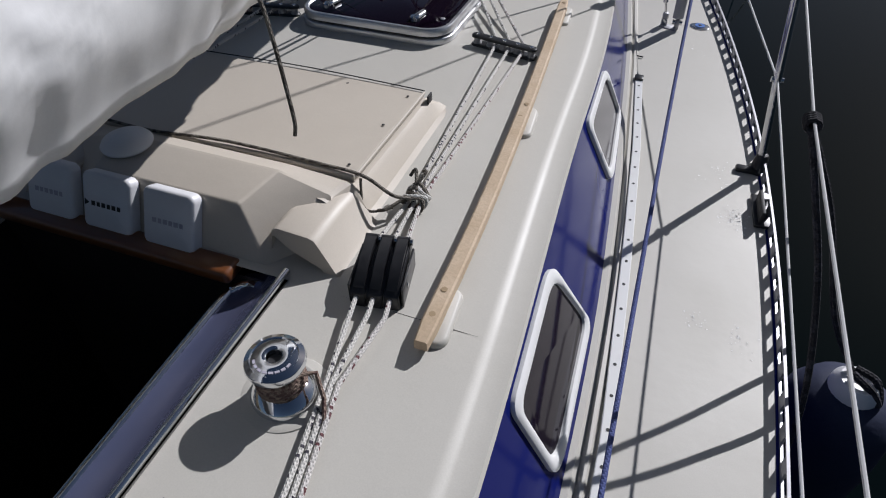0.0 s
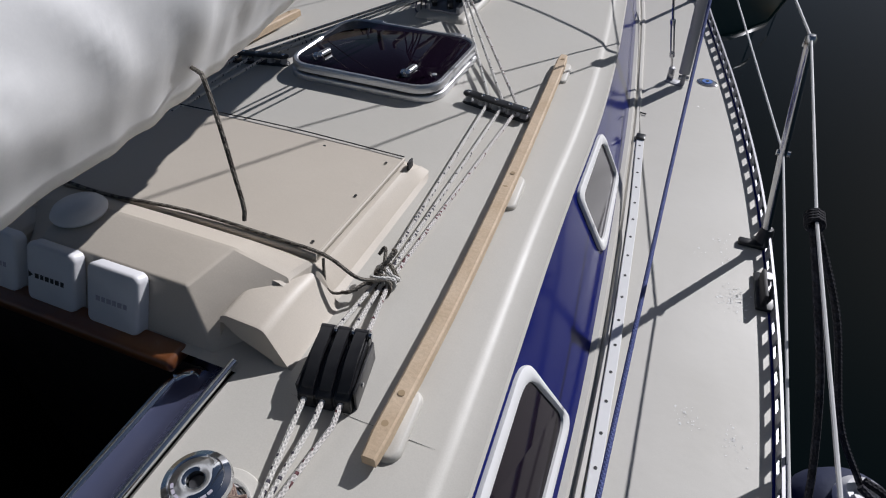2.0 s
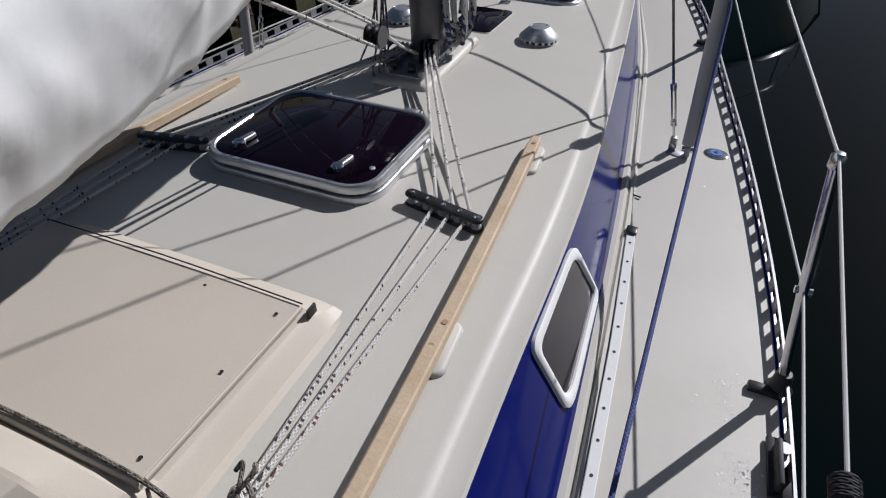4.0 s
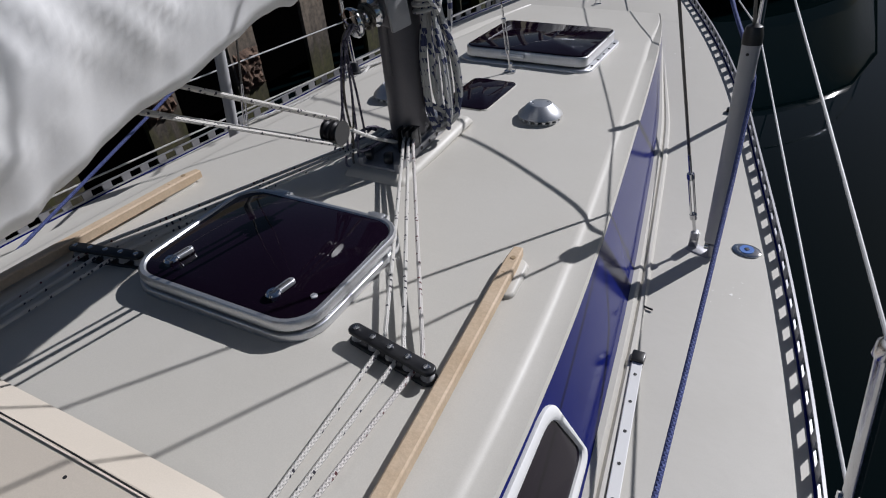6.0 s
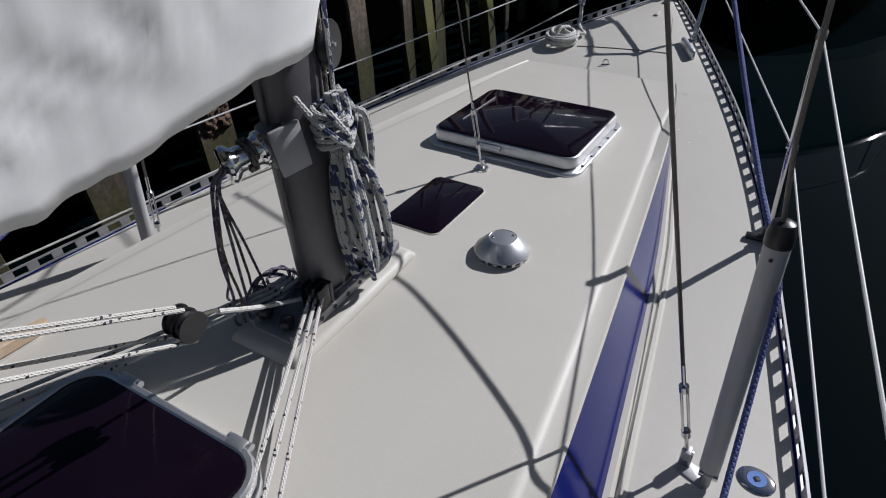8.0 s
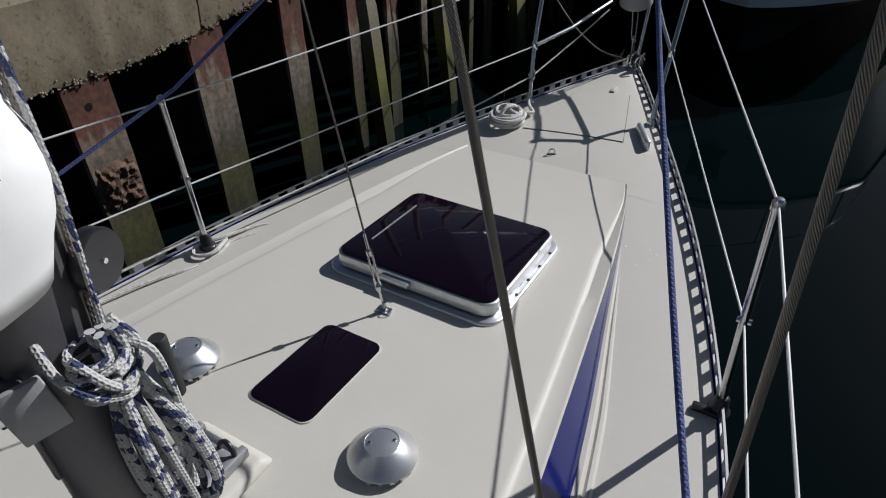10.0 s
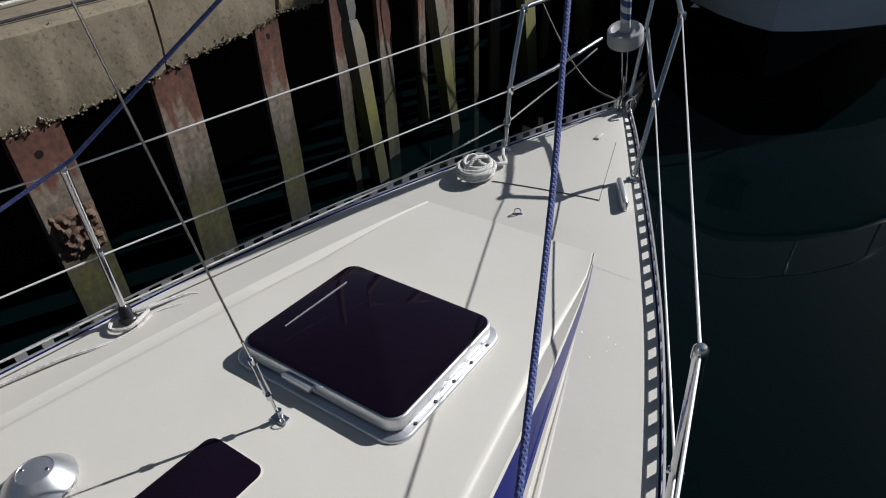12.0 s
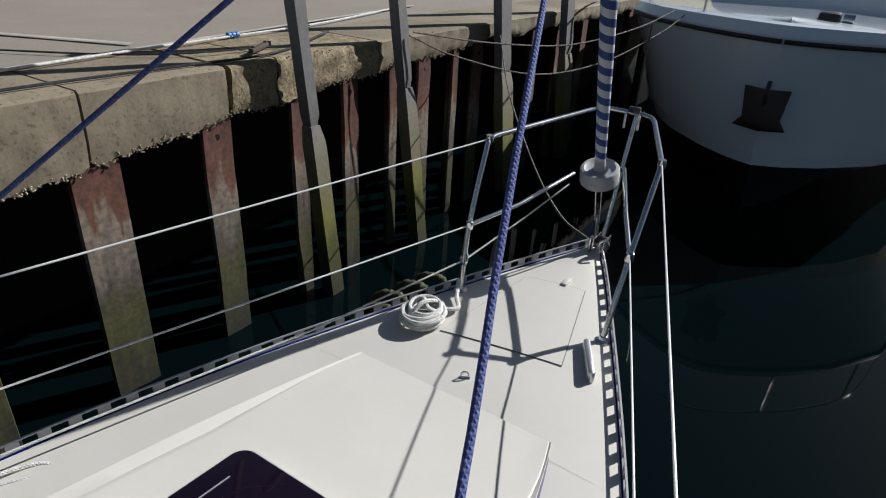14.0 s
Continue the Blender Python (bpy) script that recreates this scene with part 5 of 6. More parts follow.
# halyards led aft
for s in (1, -1):
    for k in range(3):
        x0 = MX + s * (0.02 + 0.0) + (0.027 + 0.019 * k if s > 0 else -0.027 - 0.019 * k)
        xo = s * (0.442 + 0.05 * k)
        pts = [(x0 - s * 0.02, 0.365, 0.36), (x0 + s * 0.005, 0.31, 0.345), (xo, -0.47, roof_at(xo, -0.49) + 0.02), (xo + s * 0.003, -0.52, roof_at(xo, -0.5) + 0.02)]
        xk = s * (0.497 + 0.013 * k)
        xc = s * (0.493 + 0.0365 * k)
        pts += [(xk, -1.40, roof_at(0.5, -1.4) + 0.022), (xc - s * 0.008, -1.60, roof_at(0.5, -1.6) + 0.026), (xc + s * 0.03, -1.785, roof_at(0.5, -1.78) + 0.026), (s * (0.553 + 0.012 * k), -1.95, roof_at(0.5, -1.95) + 0.016 + 0.004 * (k == 1)), (s * (0.588 + 0.014 * k), -2.16, roof_at(0.5, -2.16) + 0.012), (s * (0.68 + 0.016 * k), -2.9, roof_at(0.5, -2.9) + 0.012)]
        own = tube(pts, 0.0055, 8)
        tagged(part("led_halyard", own, ROPE_R if k == 2 else ROPE_W), "white flecked halyard led aft over the coachroof", "rope", "halyards led aft")

# shock cord over the hood, tied to the halyards
own = tube([(0.505, -1.43, 0.355), (0.47, -1.455, 0.375), (0.395, -1.452, 0.411), (0.27, -1.447, 0.414), (0.02, -1.448, 0.42), (-0.2, -1.47, 0.418), (-0.39, -1.46, 0.412), (-0.50, -1.42, 0.35)], 0.0044, 8, 6)
tagged(part("shock_cord", own, ROPE_GREY), "grey cord stretched across the sliding hatch", "cord")
knot = thing("lashing_knot", "knotted grey and white lashing round the halyards", "knot")
for k in range(5):
    c = Vector((0.51, -1.41 + 0.008 * (k - 2), roof_at(0.5, -1.41) + 0.024))
    r = 0.026 + 0.003 * (k % 2)
    pts = [c + Vector((r * math.cos(a), 0.010 * math.sin(2 * a + k) + 0.004 * k, r * 0.75 * math.sin(a))) for a in [2 * math.pi * i / 14 for i in range(15)]]
    part("turn", tube(pts, 0.0052, 8), ROPE_PLAIN if k % 2 else ROPE_GREY, knot)
for pts in ([(0.50, -1.40, 0.36), (0.52, -1.36, 0.385), (0.505, -1.34, 0.372)], [(0.51, -1.40, 0.36), (0.49, -1.35, 0.38), (0.478, -1.36, 0.365)], [(0.49, -1.43, 0.35), (0.46, -1.47, 0.34), (0.44, -1.475, 0.334)]):
    part("end", tube(pts, 0.0045, 8, 5), ROPE_GREY, knot)
own = tube([(0.392, -1.456, 0.404), (0.396, -1.468, 0.36), (0.405, -1.478, 0.335), (0.43, -1.48, 0.332), (0.47, -1.455, 0.336)], 0.0035, 8, 6)
tagged(part("light_line", own, ROPE_GREY), "thin grey cord end hanging off the hatch", "cord")
own = tube([(0.335, -1.597, 0.60), (0.337, -1.592, 0.63), (0.328, -1.585, 0.70), (0.31, -1.57, 0.78), (0.283, -1.55, 0.85), (0.2, -1.475, 0.815), (0.12, -1.43, 0.80)], 0.0042, 8, 6)
tagged(part("reefing_line", own, ROPE_GREY), "dark line end hanging down from the sail cover", "cord")

# ---- standing rigging ----
def turnbuckle(t, a, b, r=0.007):
    """Two fork ends and an open body between a and b."""
    a, b = Vector(a), Vector(b)
    d = b - a
    part("lower_stud", tube([a, a + d * 0.3], r * 0.75, 8), STEEL, t)
    s = d.orthogonal().normalized() * r * 1.1
    for k in (-1, 1):
        part("body_bar", tube([a + d * 0.25 + s * k, a + d * 0.75 + s * k], r * 0.55, 8), STEEL, t)
    for f in (0.25, 0.75):
        part("collar", tube([a + d * (f - 0.03), a + d * (f + 0.03)], r * 1.7, 10), STEEL, t)
    part("upper_stud", tube([a + d * 0.7, b], r * 0.75, 8), STEEL, t)


for s in (1, -1):
    t = thing("lower_shroud", "steel wire shroud with a turnbuckle at its chainplate", "shroud", "shrouds")
    P = lambda z: (s * (0.9855 - 0.2166 * z), 0.567 - 0.002 * z, z)
    turnbuckle(t, P(0.05), P(0.34))
    part("wire", tube([P(0.34), P(2), P(4.3)], 0.0047, 10), WIRE, t)
    part("chainplate", rbox(0.03, 0.012, 0.06, (s * 0.975, 0.567, deck_z(0.56)), 0.004), STEEL, t)
    part("fork", rbox(0.022, 0.032, 0.03, (s * 0.974, 0.567, deck_z(0.56) + 0.035), 0.006), ALU_DULL, t)
    part("deck_plate", rounded_plate(0.085, 0.05, 0.004, 0.010), ALU_DULL, t).matrix_basis = pose(s * 1.0, 0.555, deck_z(0.55), 0, 0, -s * 20)
    t = thing("cap_shroud", "steel wire cap shroud inside a grey plastic tube", "shroud", "shrouds")
    Q = lambda z: (s * (1.033 - 0.03 * z), 0.545 + 0.105 * z, z)
    part("wire", tube([Q(0.03), Q(0.70), (s * 0.986, 0.588, 0.9), (s * 0.921, 0.542, 2), (s * 0.507, 0.25, 9)], 0.0046, 10), WIRE, t)
    part("tube", tube([Q(0.055), Q(0.68)], 0.0245, 24), PVC, t, "grey plastic shroud tube")
    part("tube_cap", tube([Q(0.675), Q(0.70), Q(0.722), Q(0.728)], [0.0265, 0.0265, 0.021, 0.01], 24), BLACK, t, "black rubber cap")
    part("vent_hole", lathe([(0.004, 0), (0.004, 0.002)], 10, m=pose(Q(0.655)[0] - s * 0.004, Q(0.655)[1] - 0.0255, 0.655, 90, 0, 0)), RUBBER, t)
    part("toggle", rbox(0.02, 0.04, 0.05, (Q(0)[0], Q(0)[1], deck_z(0.55)), 0.006), ALU_DULL, t)
    part("toggle_pin", tube([(Q(0)[0] - 0.022, Q(0)[1], 0.035), (Q(0)[0] + 0.022, Q(0)[1], 0.035)], 0.011, 14), STEEL, t)
t = thing("baby_stay", "thin steel inner stay with a turnbuckle", "stay")
B = lambda z: (0.018 - 0.08 * z, 1.355 - 0.102 * z, z)
turnbuckle(t, B(roof_at(0, 1.33) + 0.03), B(0.52), 0.006)
part("wire", tube([B(0.52), B(2), B(5)], 0.003, 8), WIRE, t)
part("deck_eye", rbox(0.05, 0.03, 0.008, (0, 1.333, roof_at(0, 1.333)), 0.003), STEEL, t)
part("toggle", tube([(0.0, 1.333, 0.21), (0.002, 1.335, 0.235), (0.003, 1.333, 0.25)], 0.009, 10), STEEL, t)
part("split_ring", tube([(0.02 + 0.012 * math.cos(a), 1.325, 0.222 + 0.012 * math.sin(a)) for a in [math.pi * k / 6 for k in range(13)]], 0.002, 6), STEEL, t)

# forestay, furled headsail and drum
STRIPE = mat("striped_sail_wrap", (0.62, 0.63, 0.66), 0.7)
n, l, sep = uv_nodes(STRIPE)
ph = calc(n, l, "FRACT", calc(n, l, "ADD", calc(n, l, "MULTIPLY", sep.outputs[1], 14.0), sep.outputs[0]))
mix = n.new("ShaderNodeMix")
mix.data_type = "RGBA"
l.new(calc(n, l, "GREATER_THAN", ph, 0.5), mix.inputs["Factor"])
mix.inputs["A"].default_value, mix.inputs["B"].default_value = (0.55, 0.56, 0.6, 1), (0.03, 0.06, 0.2, 1)
l.new(mix.outputs["Result"], n["Principled BSDF"].inputs["Base Color"])
F = lambda z: Vector((-0.0, 4.01 - 0.33 * (z - 0.45), z))
fs = thing("furled_headsail", "furled headsail wrapped in blue and white stripes", "furled sail")
part("sail_roll", tube([F(0.63), F(0.68), F(1.0), F(2), F(5), F(9.3)], [0.02, 0.026, 0.03, 0.042, 0.04, 0.02], 18), STRIPE, fs)
fm = Vector((0, -0.33, 1)).to_track_quat("Z", "Y").to_matrix().to_4x4()
part("furling_drum", lathe([(0.03, -0.045), (0.088, -0.043), (0.094, -0.036), (0.094, 0.03), (0.088, 0.038), (0.075, 0.04), (0.06, 0.03), (0.03, 0.03), (0.024, 0.09)], 40, m=Matrix.Translation(F(0.585)) @ fm), GREY_PLASTIC, fs, "grey plastic furling drum")
for s in (-1, 1):
    part("link_plate", tube([F(0.54) + Vector((s * 0.016, 0, 0)), F(0.30) + Vector((s * 0.012, 0, 0))], 0.006, 8), STEEL, fs)
part("toggle", tube([F(0.33), F(0.18)], 0.012, 10), STEEL, fs)
stem = thing("stem_fitting", "steel stemhead fitting with an anchor roller", "stemhead fitting", at=(0.0, 4.02, deck_z(4.0)))
part("plate", rounded_plate(0.09, 0.2, 0.012, 0.03), STEEL, stem)
for x in (0.02, 0.075):
    part("cheek", rbox(0.006, 0.11, 0.085, (x, 0.03, 0.02), 0.004), STEEL, stem)
part("roller", tube([(0.022, 0.05, 0.075), (0.073, 0.05, 0.075)], 0.022, 18), RUBBER, stem)
part("shackle", tube([(0.045, -0.02, 0.06), (0.06, -0.03, 0.10), (0.085, -0.03, 0.115), (0.1, -0.02, 0.09)], 0.007, 8, 4), STEEL, stem)
part("tang", rbox(0.016, 0.05, 0.09, (0.0, 0.0, 0.01), 0.004), STEEL, stem)

# pulpit
pul = thing("pulpit", "stainless steel tube pulpit round the bow", "pulpit")
TR = 0.0125
part("top_rail", tube([(-0.407, 3.575, 0.764), (-0.40, 3.62, 0.772), (-0.304, 3.905, 0.79), (-0.19, 4.235, 0.812), (-0.16, 4.28, 0.816), (-0.11, 4.305, 0.82), (0.06, 4.31, 0.82), (0.11, 4.285, 0.817), (0.14, 4.24, 0.812), (0.328, 3.731, 0.777)], TR, 12), STEEL, pul)
part("after_leg", tube([(-0.412, 3.57, 0.76), (-0.40, 3.535, 0.72), (-0.377, 3.389, 0.406), (-0.352, 3.31, deck_z(3.3) + 0.01)], TR, 12, 4), STEEL, pul)
part("after_leg", tube([(0.328, 3.731, 0.775), (0.349, 3.43, 0.467), (0.336, 3.325, deck_z(3.3) + 0.01)], TR, 12), STEEL, pul)
part("middle_rail", tube([(-0.377, 3.392, 0.406), (-0.271, 3.68, 0.445), (-0.185, 4.12, 0.50)], TR * 0.9, 12), STEEL, pul)
part("middle_rail", tube([(0.349, 3.43, 0.467), (0.227, 3.72, 0.515), (0.07, 4.12, 0.585), (0.05, 4.14, 0.57)], TR * 0.9, 12), STEEL, pul)
part("front_leg", tube([(0.03, 4.305, 0.815), (0.036, 4.18, 0.5), (0.04, 4.06, deck_z(4.0) + 0.02)], TR * 0.9, 12, 3), STEEL, pul)
for x, y in ((-0.352, 3.31), (0.336, 3.325)):
    part("foot_flange", lathe([(0.032, 0), (0.032, 0.005), (0.018, 0.012), (0.015, 0.024)], 20, m=pose(x, y, deck_at(x, y))), STEEL, pul)
for p in ((0.328, 3.731, 0.777), (0.349, 3.43, 0.467), (-0.407, 3.575, 0.764), (-0.377, 3.392, 0.406)):
    part("joint", lathe([(0.017, -0.018), (0.019, 0), (0.017, 0.018)], 14, m=pose(*p)), CHROME, pul)
part("nav_light_bracket", rbox(0.06, 0.03, 0.03, (0.02, 4.29, 0.826), 0.006), BLACK, pul)
for dx in (-0.022, 0.022):
    part("bracket_tab", rbox(0.012, 0.008, 0.075, (0.02 + dx * 1.6, 4.27, 0.745), 0.003), WHITE_PLASTIC, pul)
part("light_staff", tube([(0.02, 4.29, 0.84), (0.02, 4.3, 1.25)], 0.004, 8), BLACK, pul)

# stanchions and guard wires
def stanchion(x, y, h, lab, lx=0.0, ly=0.0):
    z = deck_z(y)
    t = thing("stanchion", lab, "stanchion", "stanchions", (x, y, z))
    s = 1 if x > 0 else -1
    sb = part("base", lathe([(0.034, 0), (0.034, 0.008), (0.026, 0.016), (0.021, 0.06), (0.016, 0.066)], 20), BLACK, t, "black rubber-booted base")
    part("base_lug", rbox(0.075, 0.03, 0.018, (-s * 0.035, -0.02, 0.0), 0.006), BLACK, sb)
    st = part("tube", tube([(0, 0, 0.04), (lx * 0.5, ly * 0.5, h * 0.5), (lx, ly, h)], 0.0125, 14), STEEL, t)
    part("cap", lathe([(0.0145, -0.02), (0.0145, 0.004), (0.009, 0.011), (0.003, 0.012)], 16, m=pose(lx, ly, h)), STEEL, st)
    part("eye", tube([(lx * 0.5 - 0.018, ly * 0.5, h * 0.5), (lx * 0.5 + 0.018, ly * 0.5, h * 0.5)], 0.009, 10), STEEL, st)
    return t


stanchion(1.398, -0.491, 0.67, "steel stanchion on a black base at the deck edge", -0.096, 0.0)
stanchion(1.008, 1.594, 0.735, "steel stanchion on a black base at the deck edge", -0.035, -0.03)
stanchion(-0.981, 1.459, 0.63, "steel stanchion with rope tied round its base", -0.05, 0.016)
stanchion(-1.40, -0.49, 0.67, "steel stanchion on a black base at the deck edge", -0.02, 0.0)
stanchion(1.43, -2.6, 0.60, "steel stanchion on a black base at the deck edge", -0.09, 0)
stanchion(-1.43, -2.6, 0.67, "steel stanchion on a black base at the deck edge")
for name, pts, r in (
        ("upper", [(1.33, -4.4, 0.58), (1.34, -2.6, 0.595), (1.325, -1.16, 0.585), (1.302, -0.491, 0.672), (0.973, 1.564, 0.775), (0.328, 3.731, 0.777)], 0.0034),
        ("lower", [(1.38, -4.4, 0.29), (1.385, -2.6, 0.295), (1.35, -0.491, 0.335), (0.99, 1.58, 0.41), (0.349, 3.43, 0.467)], 0.0034),
        ("upper", [(-1.42, -4.4, 0.66), (-1.43, -2.6, 0.67), (-1.42, -0.49, 0.67), (-1.031, 1.475, 0.655), (-0.407, 3.575, 0.764)], 0.0036),
        ("lower", [(-1.42, -4.4, 0.33), (-1.43, -2.6, 0.335), (-1.41, -0.49, 0.335), (-1.007, 1.467, 0.32), (-0.377, 3.389, 0.406)], 0.0036),
        ("low rope", [(-1.42, -0.49, 0.10), (-0.985, 1.46, 0.105), (-0.60, 2.6, 0.17), (-0.362, 3.35, 0.25), (-0.25, 3.72, 0.37), (-0.15, 3.98, 0.49)], 0.0042)):
    lab = "white mooring line along the deck edge" if name == "low rope" else "white coated steel guard wire"
    own = tube(pts, r, 8)
    tagged(part("bow_line" if name == "low rope" else "guard_wire", own, ROPE_PLAIN if name == "low rope" else LIFELINE), lab, "rope" if name == "low rope" else "guard wire", "" if name == "low rope" else "guard wires")
own = tube([(-0.362, 3.34, 0.22), (-0.345, 3.33, 0.25), (-0.355, 3.35, 0.28), (-0.375, 3.34, 0.26), (-0.36, 3.33, 0.23)], 0.008, 8, 5)
tagged(part("shackle", own, STEEL), "steel shackle on the pulpit leg", "shackle")

# jib sheets
own = tube([(1.10, -3.3, 0.06), (1.088, -2.2, 0.07), (1.078, -1.4, 0.09), (1.066, -0.5, 0.15), (1.054, 0.25, 0.34), (1.046, 0.5, 0.49), (1.038, 0.61, 0.585), (0.994, 0.70, 0.644), (0.938, 0.85, 0.69), (0.845, 1.09, 0.79), (0.73, 1.39, 0.925), (0.627, 1.65, 1.06), (0.487, 1.985, 1.3), (0.04, 3.1, 1.96)], 0.0064, 10, 3)
tagged(part("jib_sheet", own, ROPE_BLUE), "blue braided jib sheet led along the side deck", "rope", "jib sheets")
own = tube([(-1.10, -3.3, 0.06), (-1.07, -0.5, 0.12), (-1.10, 0.55, 0.42), (-0.95, 1.48, 0.715), (-0.19, 2.10, 1.5), (-0.02, 2.3, 1.75)], 0.0066, 10)
tagged(part("jib_sheet", own, ROPE_BLUE), "blue braided jib sheet led to port", "rope", "jib sheets")

# loose ropes on deck
coilb = thing("mooring_rope_coil", "white mooring rope coiled on the foredeck", "rope coil", at=(-0.345, 3.0, deck_at(-0.345, 3.0)))
rnd = random.Random(9)
for k in range(9):
    r0, z0 = 0.085 - 0.006 * (k % 3) + rnd.uniform(-0.01, 0.01), 0.010 + 0.011 * (k // 2)
    ox, oy = rnd.uniform(-0.012, 0.012), rnd.uniform(-0.015, 0.015)
    tx, ty = rnd.uniform(-0.1, 0.1), rnd.uniform(-0.1, 0.1)
    pts = [(ox + r0 * math.cos(a), oy + r0 * 1.12 * math.sin(a), z0 + 0.012 + tx * r0 * math.cos(a) + ty * r0 * math.sin(a)) for a in [2 * math.pi * i / 20 for i in range(21)]]
    part("turn", tube(pts, 0.0095, 8), ROPE_PLAIN, coilb)
for pts in ([(-0.08, -0.02, 0.04), (-0.03, 0.03, 0.085), (0.03, -0.01, 0.075), (0.08, 0.04, 0.04)], [(-0.02, -0.09, 0.04), (0.0, -0.02, 0.095), (0.02, 0.05, 0.08), (0.0, 0.1, 0.03)], [(0.05, 0.07, 0.04), (0.09, 0.13, 0.03), (0.04, 0.2, 0.03), (-0.02, 0.31, 0.05)]):
    part("bight", tube(pts, 0.0095, 8, 6), ROPE_PLAIN, coilb)
own = tube([(-1.18, 0.75, 0.03), (-1.10, 0.95, 0.025), (-1.0, 1.2, 0.035), (-0.93, 1.34, 0.03), (-0.905, 1.45, 0.035), (-0.92, 1.53, 0.04), (-0.87, 1.62, 0.04), (-0.835, 1.66, 0.035), (-0.85, 1.70, 0.04), (-0.90, 1.66, 0.05), (-0.95, 1.52, 0.06), (-1.0, 1.43, 0.06), (-0.97, 1.38, 0.05), (-0.91, 1.42, 0.055), (-0.93, 1.52, 0.06)], 0.008, 8, 6)
tagged(part("stern_line", own, ROPE_PLAIN), "white rope lying along the rail and round a stanchion", "rope")

# ---- fender, rail fitting and paint wear ----
NAVY = mat("navy_fender_cover", (0.012, 0.018, 0.05), 0.75, tint=(0.02, 0.028, 0.07), scale=9, bump=0.4, bump_scale=18)
fen = thing("fender", "round navy cloth-covered fender with a white eye", "fender", at=(1.665, -1.27, -0.12))
part("body", lathe([(0.03, -0.62), (0.10, -0.59), (0.145, -0.5), (0.15, -0.2), (0.14, -0.06), (0.11, 0.0), (0.06, 0.03)], 28), NAVY, fen)
part("eye", lathe([(0.062, 0.02), (0.06, 0.05), (0.045, 0.07), (0.03, 0.068), (0.028, 0.05)], 24), WHITE_PLASTIC, fen, "white plastic fender eye")
fl = thing("fender_line", "black fender line tied to the guard wire", "rope")
part("line", tube([(1.325, -1.156, 0.575), (1.38, -1.13, 0.48), (1.46, -1.15, 0.33), (1.56, -1.2, 0.08), (1.65, -1.25, -0.05)], 0.008, 8, 5), ROPE_DARK, fl)
part("tail", tube([(1.325, -1.16, 0.57), (1.37, -1.23, 0.46), (1.44, -1.33, 0.27), (1.50, -1.45, 0.0), (1.54, -1.5, -0.4)], 0.008, 8, 5), ROPE_DARK, fl)
for k in range(4):
    part("hitch_turn", tube([(1.325 + 0.014 * math.cos(a), -1.17 + 0.009 * k, 0.577 + 0.014 * math.sin(a)) for a in [2 * math.pi * i / 12 for i in range(13)]], 0.006, 8), ROPE_DARK, fl)
part("eye_lashing", tube([(1.65, -1.25, -0.03), (1.70, -1.27, -0.04), (1.72, -1.30, -0.09), (1.69, -1.30, -0.05), (1.64, -1.27, -0.03)], 0.01, 8, 5), ROPE_DARK, fl)

rf = thing("rail_fairlead", "dark fairlead plate clamped on the toe rail", "fairlead", at=(edge_x(-0.73), -0.73, deck_z(-0.73)), rz=4)
part("foot", rbox(0.05, 0.16, 0.012, (-0.012, 0, 0.004), 0.003), BLACK, rf)
part("plate", rbox(0.012, 0.12, 0.052, (-0.020, -0.01, 0.006), 0.004), RUBBER, rf)
part("roller", lathe([(0.016, 0.01), (0.011, 0.03), (0.016, 0.05)], 16, m=pose(-0.008, 0.03, 0)), ALU_DULL, rf)

CHIP = mat("bare_white_primer", (0.84, 0.83, 0.80), 0.7)
rnd = random.Random(21)
own = bmesh.new()
for cx, cy, n, sp in ((1.335, -0.78, 70, 0.024), (1.28, -0.53, 10, 0.018), (1.246, -1.26, 12, 0.018), (1.36, -1.29, 12, 0.02), (1.21, -0.62, 3, 0.015), (1.23, 0.95, 14, 0.03), (1.30, -0.60, 8, 0.02), (1.12, 0.35, 4, 0.03), (0.62, 2.2, 4, 0.06)):
    for k in range(n * 4):
        x, y, r = cx + rnd.gauss(0, sp), cy + rnd.gauss(0, sp * 1.3), min(0.0006 + rnd.expovariate(1000), 0.007)
        if x > edge_x(y) - 0.03:
            continue
        z = deck_at(x, y) + 0.0005
        a0 = rnd.uniform(0, 6)
        own.faces.new([own.verts.new((x + r * rnd.uniform(0.3, 1.4) * math.cos(a0 + a), y + r * rnd.uniform(0.3, 1.4) * math.sin(a0 + a), z)) for a in (0, 1.05, 2.1, 3.15, 4.2, 5.25)])
tagged(part("paint_chips", own, CHIP, smooth=0), "small white chips in the worn deck paint", "paint wear", kind="stuff")
own = tube([(0.885, 0.215, 0.008), (0.90, 0.21, 0.006), (0.925, 0.205, 0.006)], 0.003, 6)
tagged(part("loose_clip", own, BLACK), "small black clip lying on the side deck", "clip")

jam = thing("jam_cleat", "small black plastic cleat on the coachroof", "cleat", at=(0.413, -2.315, roof_at(0.41, -2.315)), rz=-18)
part("base", rounded_plate(0.026, 0.10, 0.012, 0.012, 0, 0.004), BLACK, jam)
part("horn", tube([(0, -0.075, 0.034), (0, -0.03, 0.028), (0, 0.03, 0.028), (0, 0.075, 0.034)], 0.009, 10, 3), BLACK, jam)
part("stem", rbox(0.016, 0.05, 0.022, (0, 0, 0.008), 0.004), BLACK, jam)

